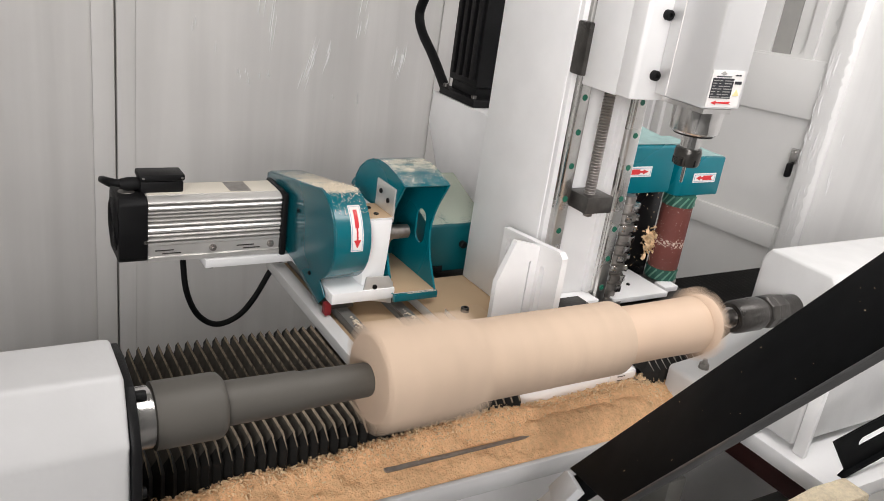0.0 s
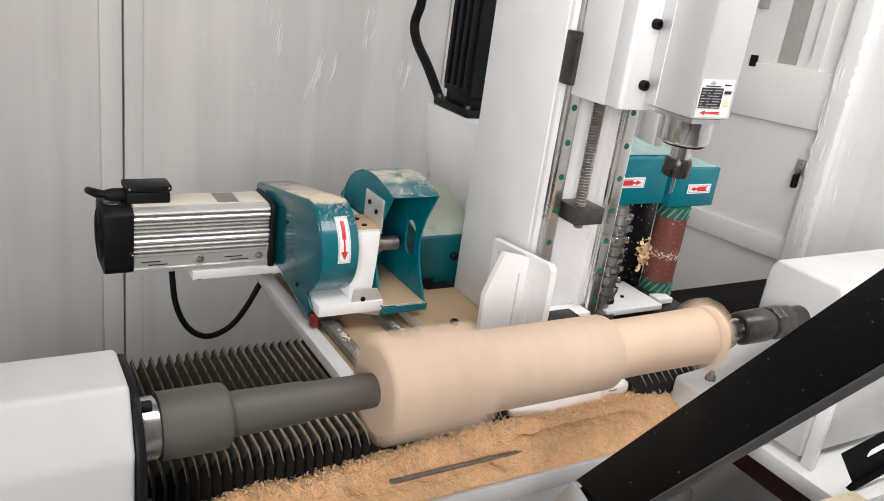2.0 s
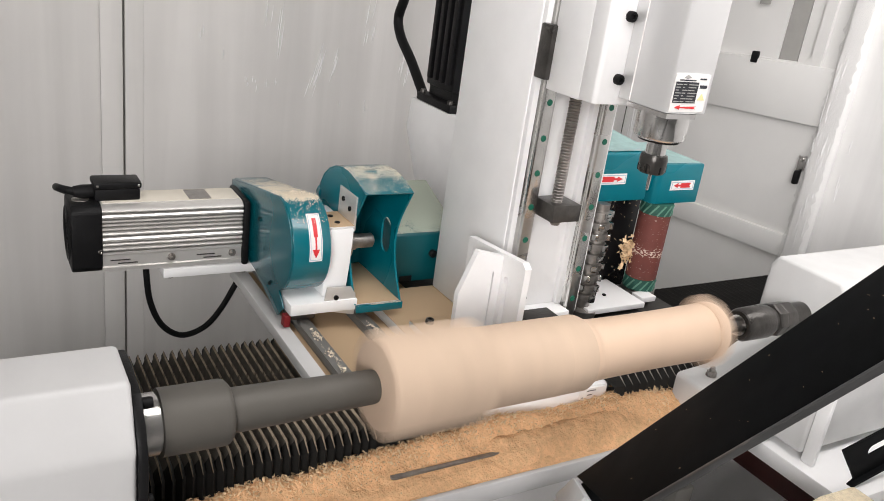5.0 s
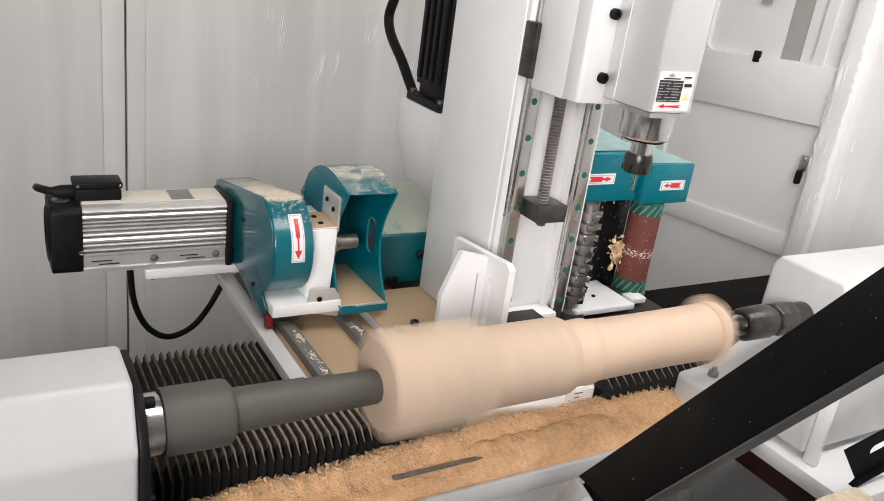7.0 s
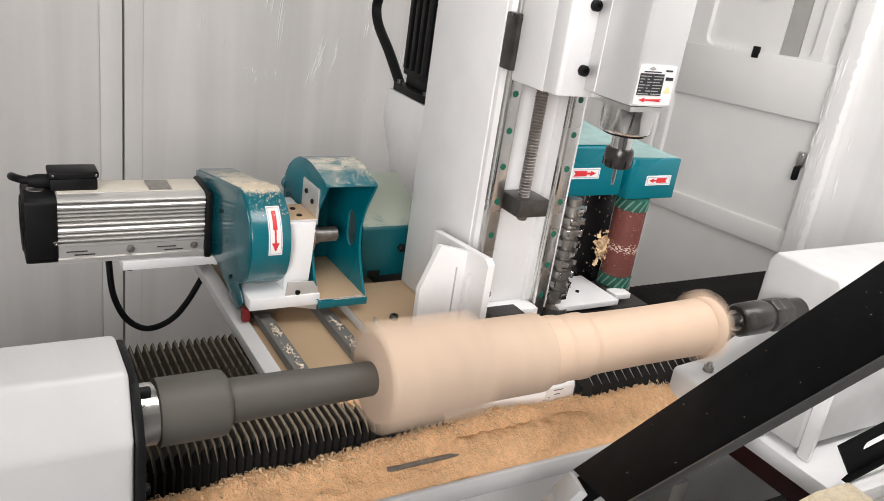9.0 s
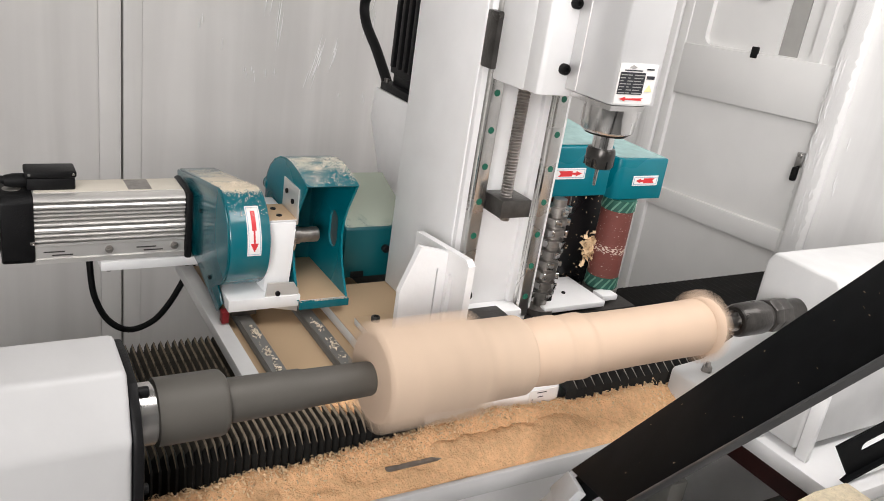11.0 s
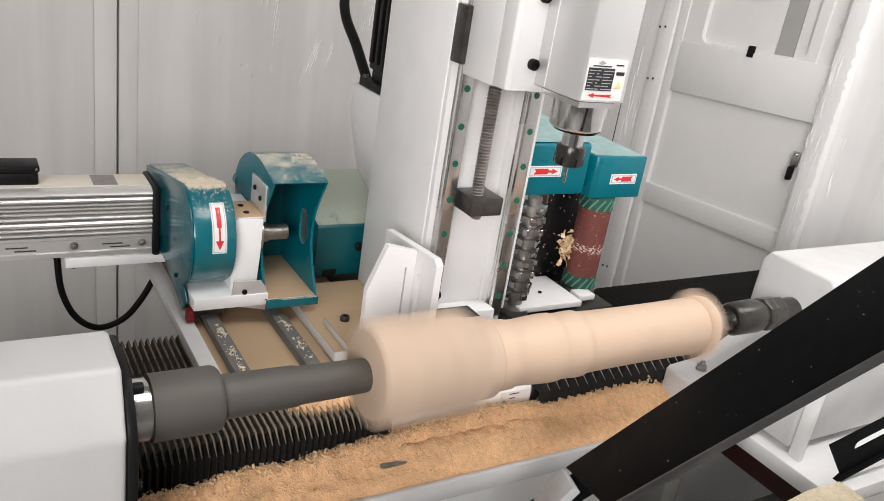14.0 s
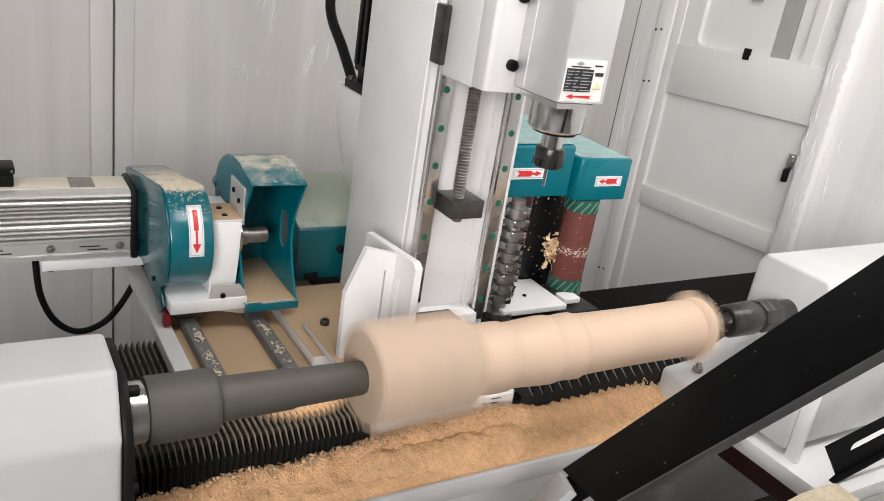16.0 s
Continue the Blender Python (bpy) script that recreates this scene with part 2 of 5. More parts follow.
def film_mat(name, color):
    """Painted panel under loose clear film: upright wrinkles and a glossy coat."""
    m = mat(name, color, 0.38, var=0.04, scale=5)
    nt = m.node_tree
    b = nt.nodes["Principled BSDF"]
    L = nt.links.new
    tc = nt.nodes.new("ShaderNodeTexCoord")
    outs = []
    for sc, det in (((9, 9, 0.35), 2), ((46, 46, 2.2), 4)):
        mp = nt.nodes.new("ShaderNodeMapping")
        mp.inputs["Scale"].default_value = sc
        mp.inputs["Rotation"].default_value = (0, radians(-3), 0)
        L(tc.outputs["Object"], mp.inputs["Vector"])
        n = nt.nodes.new("ShaderNodeTexNoise")
        n.inputs["Scale"].default_value, n.inputs["Detail"].default_value = 1.0, det
        n.inputs["Distortion"].default_value = 0.6
        L(mp.outputs[0], n.inputs["Vector"])
        outs.append(n.outputs["Fac"])
    mu = nt.nodes.new("ShaderNodeMath")
    mu.operation = "MULTIPLY_ADD"
    L(outs[1], mu.inputs[0])
    mu.inputs[1].default_value = 0.22
    L(outs[0], mu.inputs[2])
    old = b.inputs["Base Color"].links[0].from_socket
    # Streaky sheen of the film, put into the base colour.
    hz = nt.nodes.new("ShaderNodeMapRange")
    hz.inputs["From Min"].default_value, hz.inputs["From Max"].default_value = 0.42, 0.78
    hz.inputs["To Min"].default_value, hz.inputs["To Max"].default_value = 0.93, 1.07
    L(mu.outputs[0], hz.inputs["Value"])
    hv = nt.nodes.new("ShaderNodeVectorMath")
    hv.operation = "SCALE"
    L(old, hv.inputs[0])
    L(hz.outputs[0], hv.inputs["Scale"])
    L(hv.outputs[0], b.inputs["Base Color"])
    bp = nt.nodes.new("ShaderNodeBump")
    bp.inputs["Strength"].default_value, bp.inputs["Distance"].default_value = 1.0, 0.03
    L(mu.outputs[0], bp.inputs["Height"])
    b.inputs["Coat Weight"].default_value = 0.6
    b.inputs["Coat Roughness"].default_value = 0.09
    L(bp.outputs[0], b.inputs["Coat Normal"])
    bp2 = nt.nodes.new("ShaderNodeBump")
    bp2.inputs["Strength"].default_value, bp2.inputs["Distance"].default_value = 0.10, 0.02
    L(outs[0], bp2.inputs["Height"])
    L(bp2.outputs[0], b.inputs["Normal"])
    return m


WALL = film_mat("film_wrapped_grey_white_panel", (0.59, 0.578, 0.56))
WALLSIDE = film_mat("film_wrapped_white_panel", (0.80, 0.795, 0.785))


# ---- building helpers ----
def thing(name, base, label="", category="", group="", kind=""):
    ob = new(name)
    ob.empty_display_size = 0.02
    ob.location = base
    return tagged(ob, label, category, group, kind)


def origin_of(ob):
    p = Vector((0, 0, 0))
    while ob is not None:
        p += ob.location
        ob = ob.parent
    return p


def part(name, bm, material, parent=None, label="", smooth=35, at=None):
    """One mesh object; the bmesh is in world metres."""
    o = Vector(at) if at is not None else (origin_of(parent) if parent is not None else Vector((0, 0, 0)))
    bmesh.ops.translate(bm, verts=bm.verts, vec=-o)
    if smooth:
        for f in bm.faces:
            f.smooth = True
        for e in bm.edges:
            e.smooth = len(e.link_faces) == 2 and e.calc_face_angle(0) < radians(smooth)
    me = bpy.data.meshes.new(name)
    bm.to_mesh(me)
    bm.free()
    for x in (material if isinstance(material, (list, tuple)) else [material]):
        me.materials.append(x)
    ob = new(name, me)
    ob.parent = parent
    ob.location = o - (origin_of(parent) if parent is not None else Vector((0, 0, 0)))
    return tagged(ob, label)


def solo(name, bm, material, base, label="", category="", group="", kind="", smooth=35):
    ob = part(name, bm, material, None, label, smooth, at=base)
    return tagged(ob, label, category, group, kind)


def box(x0, x1, y0, y1, z0, z1, bev=0.002, bm=None, seg=2):
    bm = bm or bmesh.new()
    vs = [bm.verts.new((x, y, z)) for x in (x0, x1) for y in (y0, y1) for z in (z0, z1)]
    fs = [bm.faces.new([vs[i] for i in q]) for q in ((0, 1, 3, 2), (4, 6, 7, 5), (0, 4, 5, 1), (2, 3, 7, 6), (0, 2, 6, 4), (1, 5, 7, 3))]
    if bev > 0:
        es = {e for f in fs for e in f.edges}
        bmesh.ops.bevel(bm, geom=list(es), offset=bev, segments=seg, affect="EDGES", profile=0.5)
    return bm


def prism(pts, axis, a, b, bev=0.0015, bm=None, seg=2):
    """Extrude a polygon along an axis. pts: (y, z) for x, (x, z) for y, (x, y) for z."""
    bm = bm or bmesh.new()
    def mk(p, v):
        return {"x": (v, p[0], p[1]), "y": (p[0], v, p[1]), "z": (p[0], p[1], v)}[axis]
    A = [bm.verts.new(mk(p, a)) for p in pts]
    B = [bm.verts.new(mk(p, b)) for p in pts]
    fs = [bm.faces.new(A), bm.faces.new(B[::-1])]
    for i in range(len(pts)):
        j = (i + 1) % len(pts)
        fs.append(bm.faces.new((A[j], A[i], B[i], B[j])))
    bmesh.ops.recalc_face_normals(bm, faces=fs)
    if bev > 0:
        es = {e for f in fs[:2] for e in f.edges} | {e for f in fs for e in f.edges if e.calc_face_angle(0) > 0.5}
        bmesh.ops.bevel(bm, geom=list(es), offset=bev, segments=seg, affect="EDGES", profile=0.5)
    return bm


def lathe(profile, axis="x", center=(0, 0, 0), n=48, bm=None, closed=True):
    """Turn (distance along the axis, radius) pairs round an axis through center."""
    bm = bm or bmesh.new()
    c = Vector(center)
    rings = []
    for d, r in profile:
        ring = []
        for k in range(n):
            a = 2 * math.pi * k / n
            u, v = r * math.cos(a), r * math.sin(a)
            p = {"x": (d, u, v), "y": (u, d, v), "z": (u, v, d)}[axis]
            ring.append(bm.verts.new(c + Vector(p)))
        rings.append(ring)
    fs = []
    for q, w in zip(rings, rings[1:]):
        for k in range(n):
            fs.append(bm.faces.new((q[k], q[(k + 1) % n], w[(k + 1) % n], w[k])))
    if closed:
        fs.append(bm.faces.new(rings[0][::-1]))
        fs.append(bm.faces.new(rings[-1]))
    bmesh.ops.recalc_face_normals(bm, faces=fs)
    return bm


def tube(points, r, n=12, bm=None):
    bm = bm or bmesh.new()
    P = [Vector(p) for p in points]
    rings = []
    up = Vector((0.3, 0.2, 1)).normalized()
    for i, p in enumerate(P):
        d = (P[min(i + 1, len(P) - 1)] - P[max(i - 1, 0)]).normalized()
        s = d.cross(up)
        if s.length < 1e-4:
            s = d.cross(Vector((1, 0, 0)))
        s.normalize()
        w = s.cross(d)
        rings.append([bm.verts.new(p + r * (math.cos(2 * math.pi * k / n) * s + math.sin(2 * math.pi * k / n) * w)) for k in range(n)])
    fs = []
    for q, w in zip(rings, rings[1:]):
        for k in range(n):
            fs.append(bm.faces.new((q[k], q[(k + 1) % n], w[(k + 1) % n], w[k])))
    fs += [bm.faces.new(rings[0][::-1]), bm.faces.new(rings[-1])]
    bmesh.ops.recalc_face_normals(bm, faces=fs)
    return bm


def smooth_path(pts, n=10):
    P = [Vector(p) for p in pts]
    out = []
    for i in range(len(P) - 1):
        a, b, c, d = P[max(i - 1, 0)], P[i], P[i + 1], P[min(i + 2, len(P) - 1)]
        for k in range(n):
            t = k / n
            out.append(0.5 * ((2 * b) + (c - a) * t + (2 * a - 5 * b + 4 * c - d) * t * t + (3 * b - a - 3 * c + d) * t ** 3))
    out.append(P[-1])
    return out


CARRIED = []      # everything that rides on the carriage


def riding(ob):
    CARRIED.append(ob)
    return ob


# ---- more shapes ----
def plate(outer, holes, axis, a, b):
    """A flat plate with holes; outlines in the two other axes."""
    bm = bmesh.new()
    loops = [outer] + holes
    pts = [p for l in loops for p in l]
    tris = geometry.tessellate_polygon([[Vector((p[0], p[1], 0)) for p in l] for l in loops])

    def mk(p, v):
        return {"x": (v, p[0], p[1]), "y": (p[0], v, p[1]), "z": (p[0], p[1], v)}[axis]
    A = [bm.verts.new(mk(p, a)) for p in pts]
    B = [bm.verts.new(mk(p, b)) for p in pts]
    for t in tris:
        bm.faces.new([A[i] for i in t])
        bm.faces.new([B[i] for i in reversed(t)])
    o = 0
    for l in loops:
        n = len(l)
        for i in range(n):
            j = (i + 1) % n
            bm.faces.new((A[o + i], A[o + j], B[o + j], B[o + i]))
        o += n
    bmesh.ops.recalc_face_normals(bm, faces=bm.faces)
    return bm


def slot_loop(c, w, h, n=8):
    """An upright slot outline round c, in plan units."""
    out = []
    for k in range(n + 1):
        a = math.pi * k / n
        out.append((c[0] + w / 2 * math.cos(a), c[1] + h / 2 - w / 2 + w / 2 * math.sin(a)))
    for k in range(n + 1):
        a = math.pi + math.pi * k / n
        out.append((c[0] + w / 2 * math.cos(a), c[1] - h / 2 + w / 2 + w / 2 * math.sin(a)))
    return out


def bolt(parent, p, axis, r=0.005, h=0.006, name="bolt", material=None):
    """A socket head screw; axis is the direction in which the head points, like '-y'."""
    d = -1 if axis[0] == "-" else 1
    ax = axis[-1]
    c = list(p)
    i = "xyz".index(ax)
    v = c[i]
    c[i] = 0
    prof = [(v, r), (v + d * h * 0.85, r), (v + d * h, r * 0.88), (v + d * h, r * 0.52), (v + d * h * 0.5, r * 0.48)]
    return part(name, lathe(prof, ax, c, 14), material or BLACK, parent)


def hexnut(parent, p, axis, r=0.006, h=0.006, name="nut"):
    d = -1 if axis[0] == "-" else 1
    i = "xyz".index(axis[-1])
    c = list(p)
    v = c[i]
    c[i] = 0
    bm = lathe([(v, r * 1.15), (v + d * 0.0012, r * 1.15), (v + d * 0.0013, r * 0.9)], axis[-1], c, 16)
    lathe([(v + d * 0.0014, r), (v + d * h, r)], axis[-1], c, 6, bm)
    lathe([(v + d * h, r * 0.55), (v + d * h * 1.8, r * 0.5)], axis[-1], c, 12, bm)
    return part(name, bm, WORNSTEEL, parent)


def arrow_sticker(parent, x0, x1, y, z0, z1, right, name="sticker"):
    """A small white direction sticker on a face that looks towards -y."""
    st = part(name, box(x0, x1, y - 0.0012, y, z0, z1, 0), STICKER, parent, "white sticker with red arrow", 0)
    m = 0.0025
    for a in ((x0 + m, x1 - m, z0 + m, z0 + m + 0.001), (x0 + m, x1 - m, z1 - m - 0.001, z1 - m), (x0 + m, x0 + m + 0.001, z0 + m, z1 - m), (x1 - m - 0.001, x1 - m, z0 + m, z1 - m)):
        part("border", box(a[0], a[1], y - 0.0016, y - 0.0012, a[2], a[3], 0), STICKBLUE, st, "", 0)
    zc, h, L = (z0 + z1) / 2, (z1 - z0) * 0.25, x1 - x0
    u = [(0.15, 1), (0.58, 1), (0.58, 0.4), (0.70, 0.4), (0.70, 1), (0.88, 0), (0.70, -1), (0.70, -0.4), (0.58, -0.4), (0.58, -1), (0.15, -1), (0.22, 0)]
    P = [((x0 + L * a) if right else (x1 - L * a), zc + h * b) for a, b in u]
    part("arrow", prism(P, "y", y - 0.0017, y - 0.0012, 0), ARROW, st, "", 0)
    return st


def fbm(x, y, s):
    return noise.noise((x * s, y * s, 0.3)) + 0.5 * noise.noise((x * s * 2.1, y * s * 2.1, 4.1)) + 0.25 * noise.noise((x * s * 4.3, y * s * 4.3, 7.7))


def flakes(n, place, size, seed):
    """Many small curled shavings; place(rng) gives a point."""
    rng = random.Random(seed)
    V, Fc = [], []
    for _ in range(n):
        p = Vector(place(rng))
        L, W = size * rng.uniform(0.5, 1.8), size * rng.uniform(0.25, 0.7)
        R = Euler((rng.uniform(-0.9, 0.9), rng.uniform(-0.9, 0.9), rng.uniform(0, 6.28))).to_matrix()
        c = rng.uniform(0.1, 0.6) * L
        o = len(V)
        for a, cz in ((-1, 0), (-0.3, c * 0.8), (0.4, c), (1, c * 0.3)):
            for b in (-1, 1):
                V.append(p + R @ Vector((a * L / 2, b * W / 2, cz)))
        for k in range(3):
            Fc.append((o + 2 * k, o + 2 * k + 1, o + 2 * k + 3, o + 2 * k + 2))
    return V, Fc


def flake_object(name, V, Fc, base, material, label, category):
    me = bpy.data.meshes.new(name)
    b = Vector(base)
    me.from_pydata([tuple(v - b) for v in V], [], Fc)
    me.materials.append(material)
    ob = new(name, me)
    ob.location = b
    return tagged(ob, label, category, kind="stuff")


# ---- the place ----
XR, YB = 2.0, 1.45
tagged(part("floor", box(-3, 3, -4.5, 2.2, -0.1, 0, 0), FLOOR), "grey painted concrete workshop floor", "floor", kind="structure")
# Ceiling and walls out of view, greyed to cut bounce and darken metal reflections.
tagged(part("ceiling", box(-3, 3, -4.5, 2.2, 3.3, 3.4, 0), SHADE), "unseen grey ceiling, toned to cut bounce light", "ceiling", kind="structure")
tagged(part("wall_left", box(-3.05, -3, -4.5, YB, 0, 3.3, 0), ROOM), "unseen grey wall, toned to cut bounce light", "wall", kind="structure")
tagged(part("wall_behind", box(-3, XR, -4.55, -4.5, 0, 3.3, 0), ROOM), "unseen grey wall, toned to cut bounce light", "wall", kind="structure")

# back wall: upright panels with folded edges and dark joints
wb = thing("wall_back", (0, YB, 0), "grey-white enclosure wall wrapped in clear plastic film", "wall", kind="structure")
part("backing", box(-3, XR, YB + 0.012, YB + 0.06, 0, 3.3, 0), SHADE, wb)
edges = [-3.0, -1.9, -0.84, 0.217, 1.24, XR]
for a, b in zip(edges, edges[1:]):
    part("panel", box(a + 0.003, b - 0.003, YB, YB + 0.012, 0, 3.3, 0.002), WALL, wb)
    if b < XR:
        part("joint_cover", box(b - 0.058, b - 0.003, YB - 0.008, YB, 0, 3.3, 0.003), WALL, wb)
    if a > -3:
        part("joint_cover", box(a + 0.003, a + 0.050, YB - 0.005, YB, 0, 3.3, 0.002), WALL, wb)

# end wall with a framed door
ws = thing("wall_end", (XR, 0, 0), "white enclosure end wall wrapped in clear film", "wall", kind="structure")
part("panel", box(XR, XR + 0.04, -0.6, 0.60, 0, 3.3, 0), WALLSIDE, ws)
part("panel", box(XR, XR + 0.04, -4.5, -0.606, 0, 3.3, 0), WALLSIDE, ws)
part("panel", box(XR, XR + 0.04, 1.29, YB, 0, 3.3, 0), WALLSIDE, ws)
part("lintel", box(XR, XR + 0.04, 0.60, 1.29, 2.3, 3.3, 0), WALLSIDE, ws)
part("post", box(XR - 0.03, XR, 0.565, 0.635, 0, 2.4, 0.012, seg=4), WALLSIDE, ws, "white door post under crinkled film")
part("post", box(XR - 0.022, XR, 1.262, 1.33, 0, 2.4, 0.004), WALLSIDE, ws)
part("post", box(XR - 0.02, XR, -0.02, 0.035, 0, 2.4, 0.01, seg=3), WALLSIDE, ws)
for z in (0.3, 0.55, 0.95, 1.28, 1.46, 1.7):
    for dy in (0.0, 0.025):
        bolt(ws, (XR - 0.022, 1.30 + dy, z - dy * 0.2), "-x", 0.004, 0.003, "rivet", DARKSTEEL)
dr = thing("door_1", (XR, 0.95, 0), "white framed enclosure door with a window", "door", kind="structure")
part("hinge_stile", box(XR - 0.012, XR + 0.03, 1.222, 1.26, 0.02, 2.3, 0.003), DOORM, dr)
part("stile", box(XR + 0.004, XR + 0.03, 0.637, 0.70, 0.02, 2.3, 0), DOORM, dr)
for z0, z1 in ((0.05, 0.15), (0.865, 0.935), (1.272, 1.44), (2.1, 2.3)):
    part("rail", box(XR - 0.012, XR + 0.03, 0.638, 1.222, z0, z1, 0.003), DOORM, dr)
for z0, z1 in ((0.15, 0.865), (0.935, 1.272)):
    part("panel", box(XR + 0.004, XR + 0.02, 0.70, 1.222, z0, z1, 0), DOORM, dr)
outer = [(0.70, 1.44), (1.222, 1.44), (1.222, 2.1), (0.70, 2.1)]
hole = []
for cy, cz, a0 in ((1.115, 1.475, -90), (1.115, 2.03, 0), (0.765, 2.03, 90), (0.765, 1.475, 180)):
    for k in range(7):
        a = radians(a0 + 15 * k)
        hole.append((cy + 0.03 * math.cos(a), cz + 0.03 * math.sin(a)))
part("window_surround", plate(outer, [hole], "x", XR - 0.006, XR + 0.02), DOORM, dr)
# Flat panels standing in for the bright view through the window glass.
part("pane", box(XR + 0.012, XR + 0.018, 0.862, 1.16, 1.43, 2.08, 0), DOORM, dr, "flat white panel standing in for the view beyond", 0)
part("pane", box(XR + 0.014, XR + 0.020, 0.795, 0.860, 1.43, 2.08, 0), SHADE, dr, "flat grey strip standing in for the view beyond", 0)
part("pane", box(XR + 0.014, XR + 0.020, 0.72, 0.792, 1.43, 2.08, 0), DOORM, dr, "flat white panel standing in for the view beyond", 0)
part("window_catch", box(XR - 0.016, XR - 0.006, 0.915, 0.94, 1.425, 1.46, 0.003), BLACK, dr)
part("warning_plate", box(XR - 0.0085, XR - 0.006, 0.925, 0.965, 1.60, 1.68, 0.001), SHADE, dr)
lt = part("latch", box(XR - 0.022, XR - 0.012, 0.646, 0.670, 1.137, 1.184, 0.003), STEEL, dr, "chrome latch with black grip")
part("grip", box(XR - 0.036, XR - 0.016, 0.650, 0.665, 1.097, 1.140, 0.005), BLACK, lt)
bolt(lt, (XR - 0.022, 0.658, 1.174), "-x", 0.007, 0.004, "screw", STEEL)
for ob in dr.children_recursive:
    lift = origin_of(ob) - origin_of(dr)
    for v in ob.data.vertices:
        v.co.z += 0.021 - 0.061 * (v.co.y + lift.y + 0.29)

# crinkled film along the door post
bm = bmesh.new()
rng = random.Random(5)
cols = []
for i in range(90):
    z = 0.6 + i * 0.012
    cols.append([bm.verts.new((XR - 0.036 - 0.010 * rng.random() - (0.006 if k == 1 else 0), 0.566 + 0.033 * k + rng.uniform(-0.006, 0.006), z)) for k in range(3)])
for a, b in zip(cols, cols[1:]):
    for k in range(2):
        bm.faces.new((a[k], a[k + 1], b[k + 1], b[k]))
FILM = bpy.data.materials.new("crinkled_clear_film")
FILM.use_nodes = True
fb = FILM.node_tree.nodes["Principled BSDF"]
fb.inputs["Base Color"].default_value = (0.9, 0.9, 0.9, 1)
fb.inputs["Roughness"].default_value, fb.inputs["Alpha"].default_value = 0.15, 0.14
part("film", bm, FILM, ws, "crinkled clear packing film", 60)

# glints on creases of the film, painted as white slivers: back wall and beside the door
GLINT = bpy.data.materials.new("white_crease_glint")
GLINT.use_nodes = True
cb = GLINT.node_tree.nodes["Principled BSDF"]
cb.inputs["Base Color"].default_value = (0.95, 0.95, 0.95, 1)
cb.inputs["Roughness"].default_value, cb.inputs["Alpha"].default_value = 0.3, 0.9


def creases(spots, seed, along):
    """Thin upright slivers whose white colour stands for glints; spots: place, spread, lean, length, count."""
    r = random.Random(seed)
    V, Fc = [], []
    for (x, y, z), (su, sz), lean, length, n in spots:
        for _ in range(n):
            px, pz = r.uniform(-su, su), r.uniform(-sz, sz)
            h, w = length * r.uniform(0.4, 1.2), r.uniform(0.0007, 0.0015)
            ln, d = lean + r.uniform(-0.04, 0.04), r.uniform(0.002, 0.005)
            o = len(V)
            for k in range(7):
                t = k / 6 - 0.5
                ww = w * (1 - 1.8 * abs(t)) * r.uniform(0.5, 1.0)
                for sgn in (-1, 1):
                    u = px + t * h * ln + sgn * ww
                    q = d * (1 - 4 * t * t) * (0.6 + 0.4 * sgn)
                    V.append(Vector((x + u, y - q, z + pz + t * h)) if along == "x" else Vector((x - q, y + u, z + pz + t * h)))
            for k in range(6):
                Fc.append((o + 2 * k, o + 2 * k + 1, o + 2 * k + 3, o + 2 * k + 2))
    return V, Fc


BW = YB - 0.001
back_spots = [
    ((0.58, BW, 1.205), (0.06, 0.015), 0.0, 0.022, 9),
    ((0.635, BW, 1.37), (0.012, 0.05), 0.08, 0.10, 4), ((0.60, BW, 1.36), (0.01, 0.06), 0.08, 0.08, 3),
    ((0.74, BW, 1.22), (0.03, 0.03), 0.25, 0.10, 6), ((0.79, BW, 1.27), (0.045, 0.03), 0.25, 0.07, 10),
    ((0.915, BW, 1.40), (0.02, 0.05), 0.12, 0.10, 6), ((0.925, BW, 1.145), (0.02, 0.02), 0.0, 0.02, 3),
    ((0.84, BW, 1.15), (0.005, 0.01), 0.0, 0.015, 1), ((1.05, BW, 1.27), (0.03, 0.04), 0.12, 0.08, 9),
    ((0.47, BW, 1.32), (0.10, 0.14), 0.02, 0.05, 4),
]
flake_object("film_creases", *creases(back_spots, 51, "x"), (0.8, YB, 1.2), GLINT, "bright creases in the clear film on the wall", "film")
SW = XR - 0.031
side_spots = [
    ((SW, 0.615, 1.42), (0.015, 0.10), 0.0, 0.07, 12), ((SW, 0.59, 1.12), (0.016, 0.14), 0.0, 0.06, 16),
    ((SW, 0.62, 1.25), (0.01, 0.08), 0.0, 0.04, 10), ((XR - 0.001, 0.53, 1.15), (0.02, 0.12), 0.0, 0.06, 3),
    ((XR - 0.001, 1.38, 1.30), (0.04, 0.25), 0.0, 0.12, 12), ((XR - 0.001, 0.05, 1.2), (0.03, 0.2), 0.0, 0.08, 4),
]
flake_object("film_creases", *creases(side_spots, 52, "y"), (XR, 0.6, 1.2), GLINT, "bright creases in the clear film by the door", "film")

# unseen front panel of the enclosure, added to keep light off the low parts
wf = thing("wall_front", (0, -0.42, 0), "unseen white panel added to keep light off the low front", "wall", kind="structure")
part("panel", box(-1.3, 1.05, -0.46, -0.42, 0, 1.0, 0.003), DOORM, wf)
part("panel", box(1.05, XR, -0.46, -0.42, 0, 0.80, 0.003), DOORM, wf)
tagged(part("wall_inner", box(-1.34, -1.3, -0.46, YB, 0, 2.2, 0.003), DOORM), "unseen white side wall added left of the machine", "wall", kind="structure")

# ---- bed, tray ----
bd = thing("machine_bed", (0.5, 0.25, 0), "white welded steel lathe bed", "machine bed")
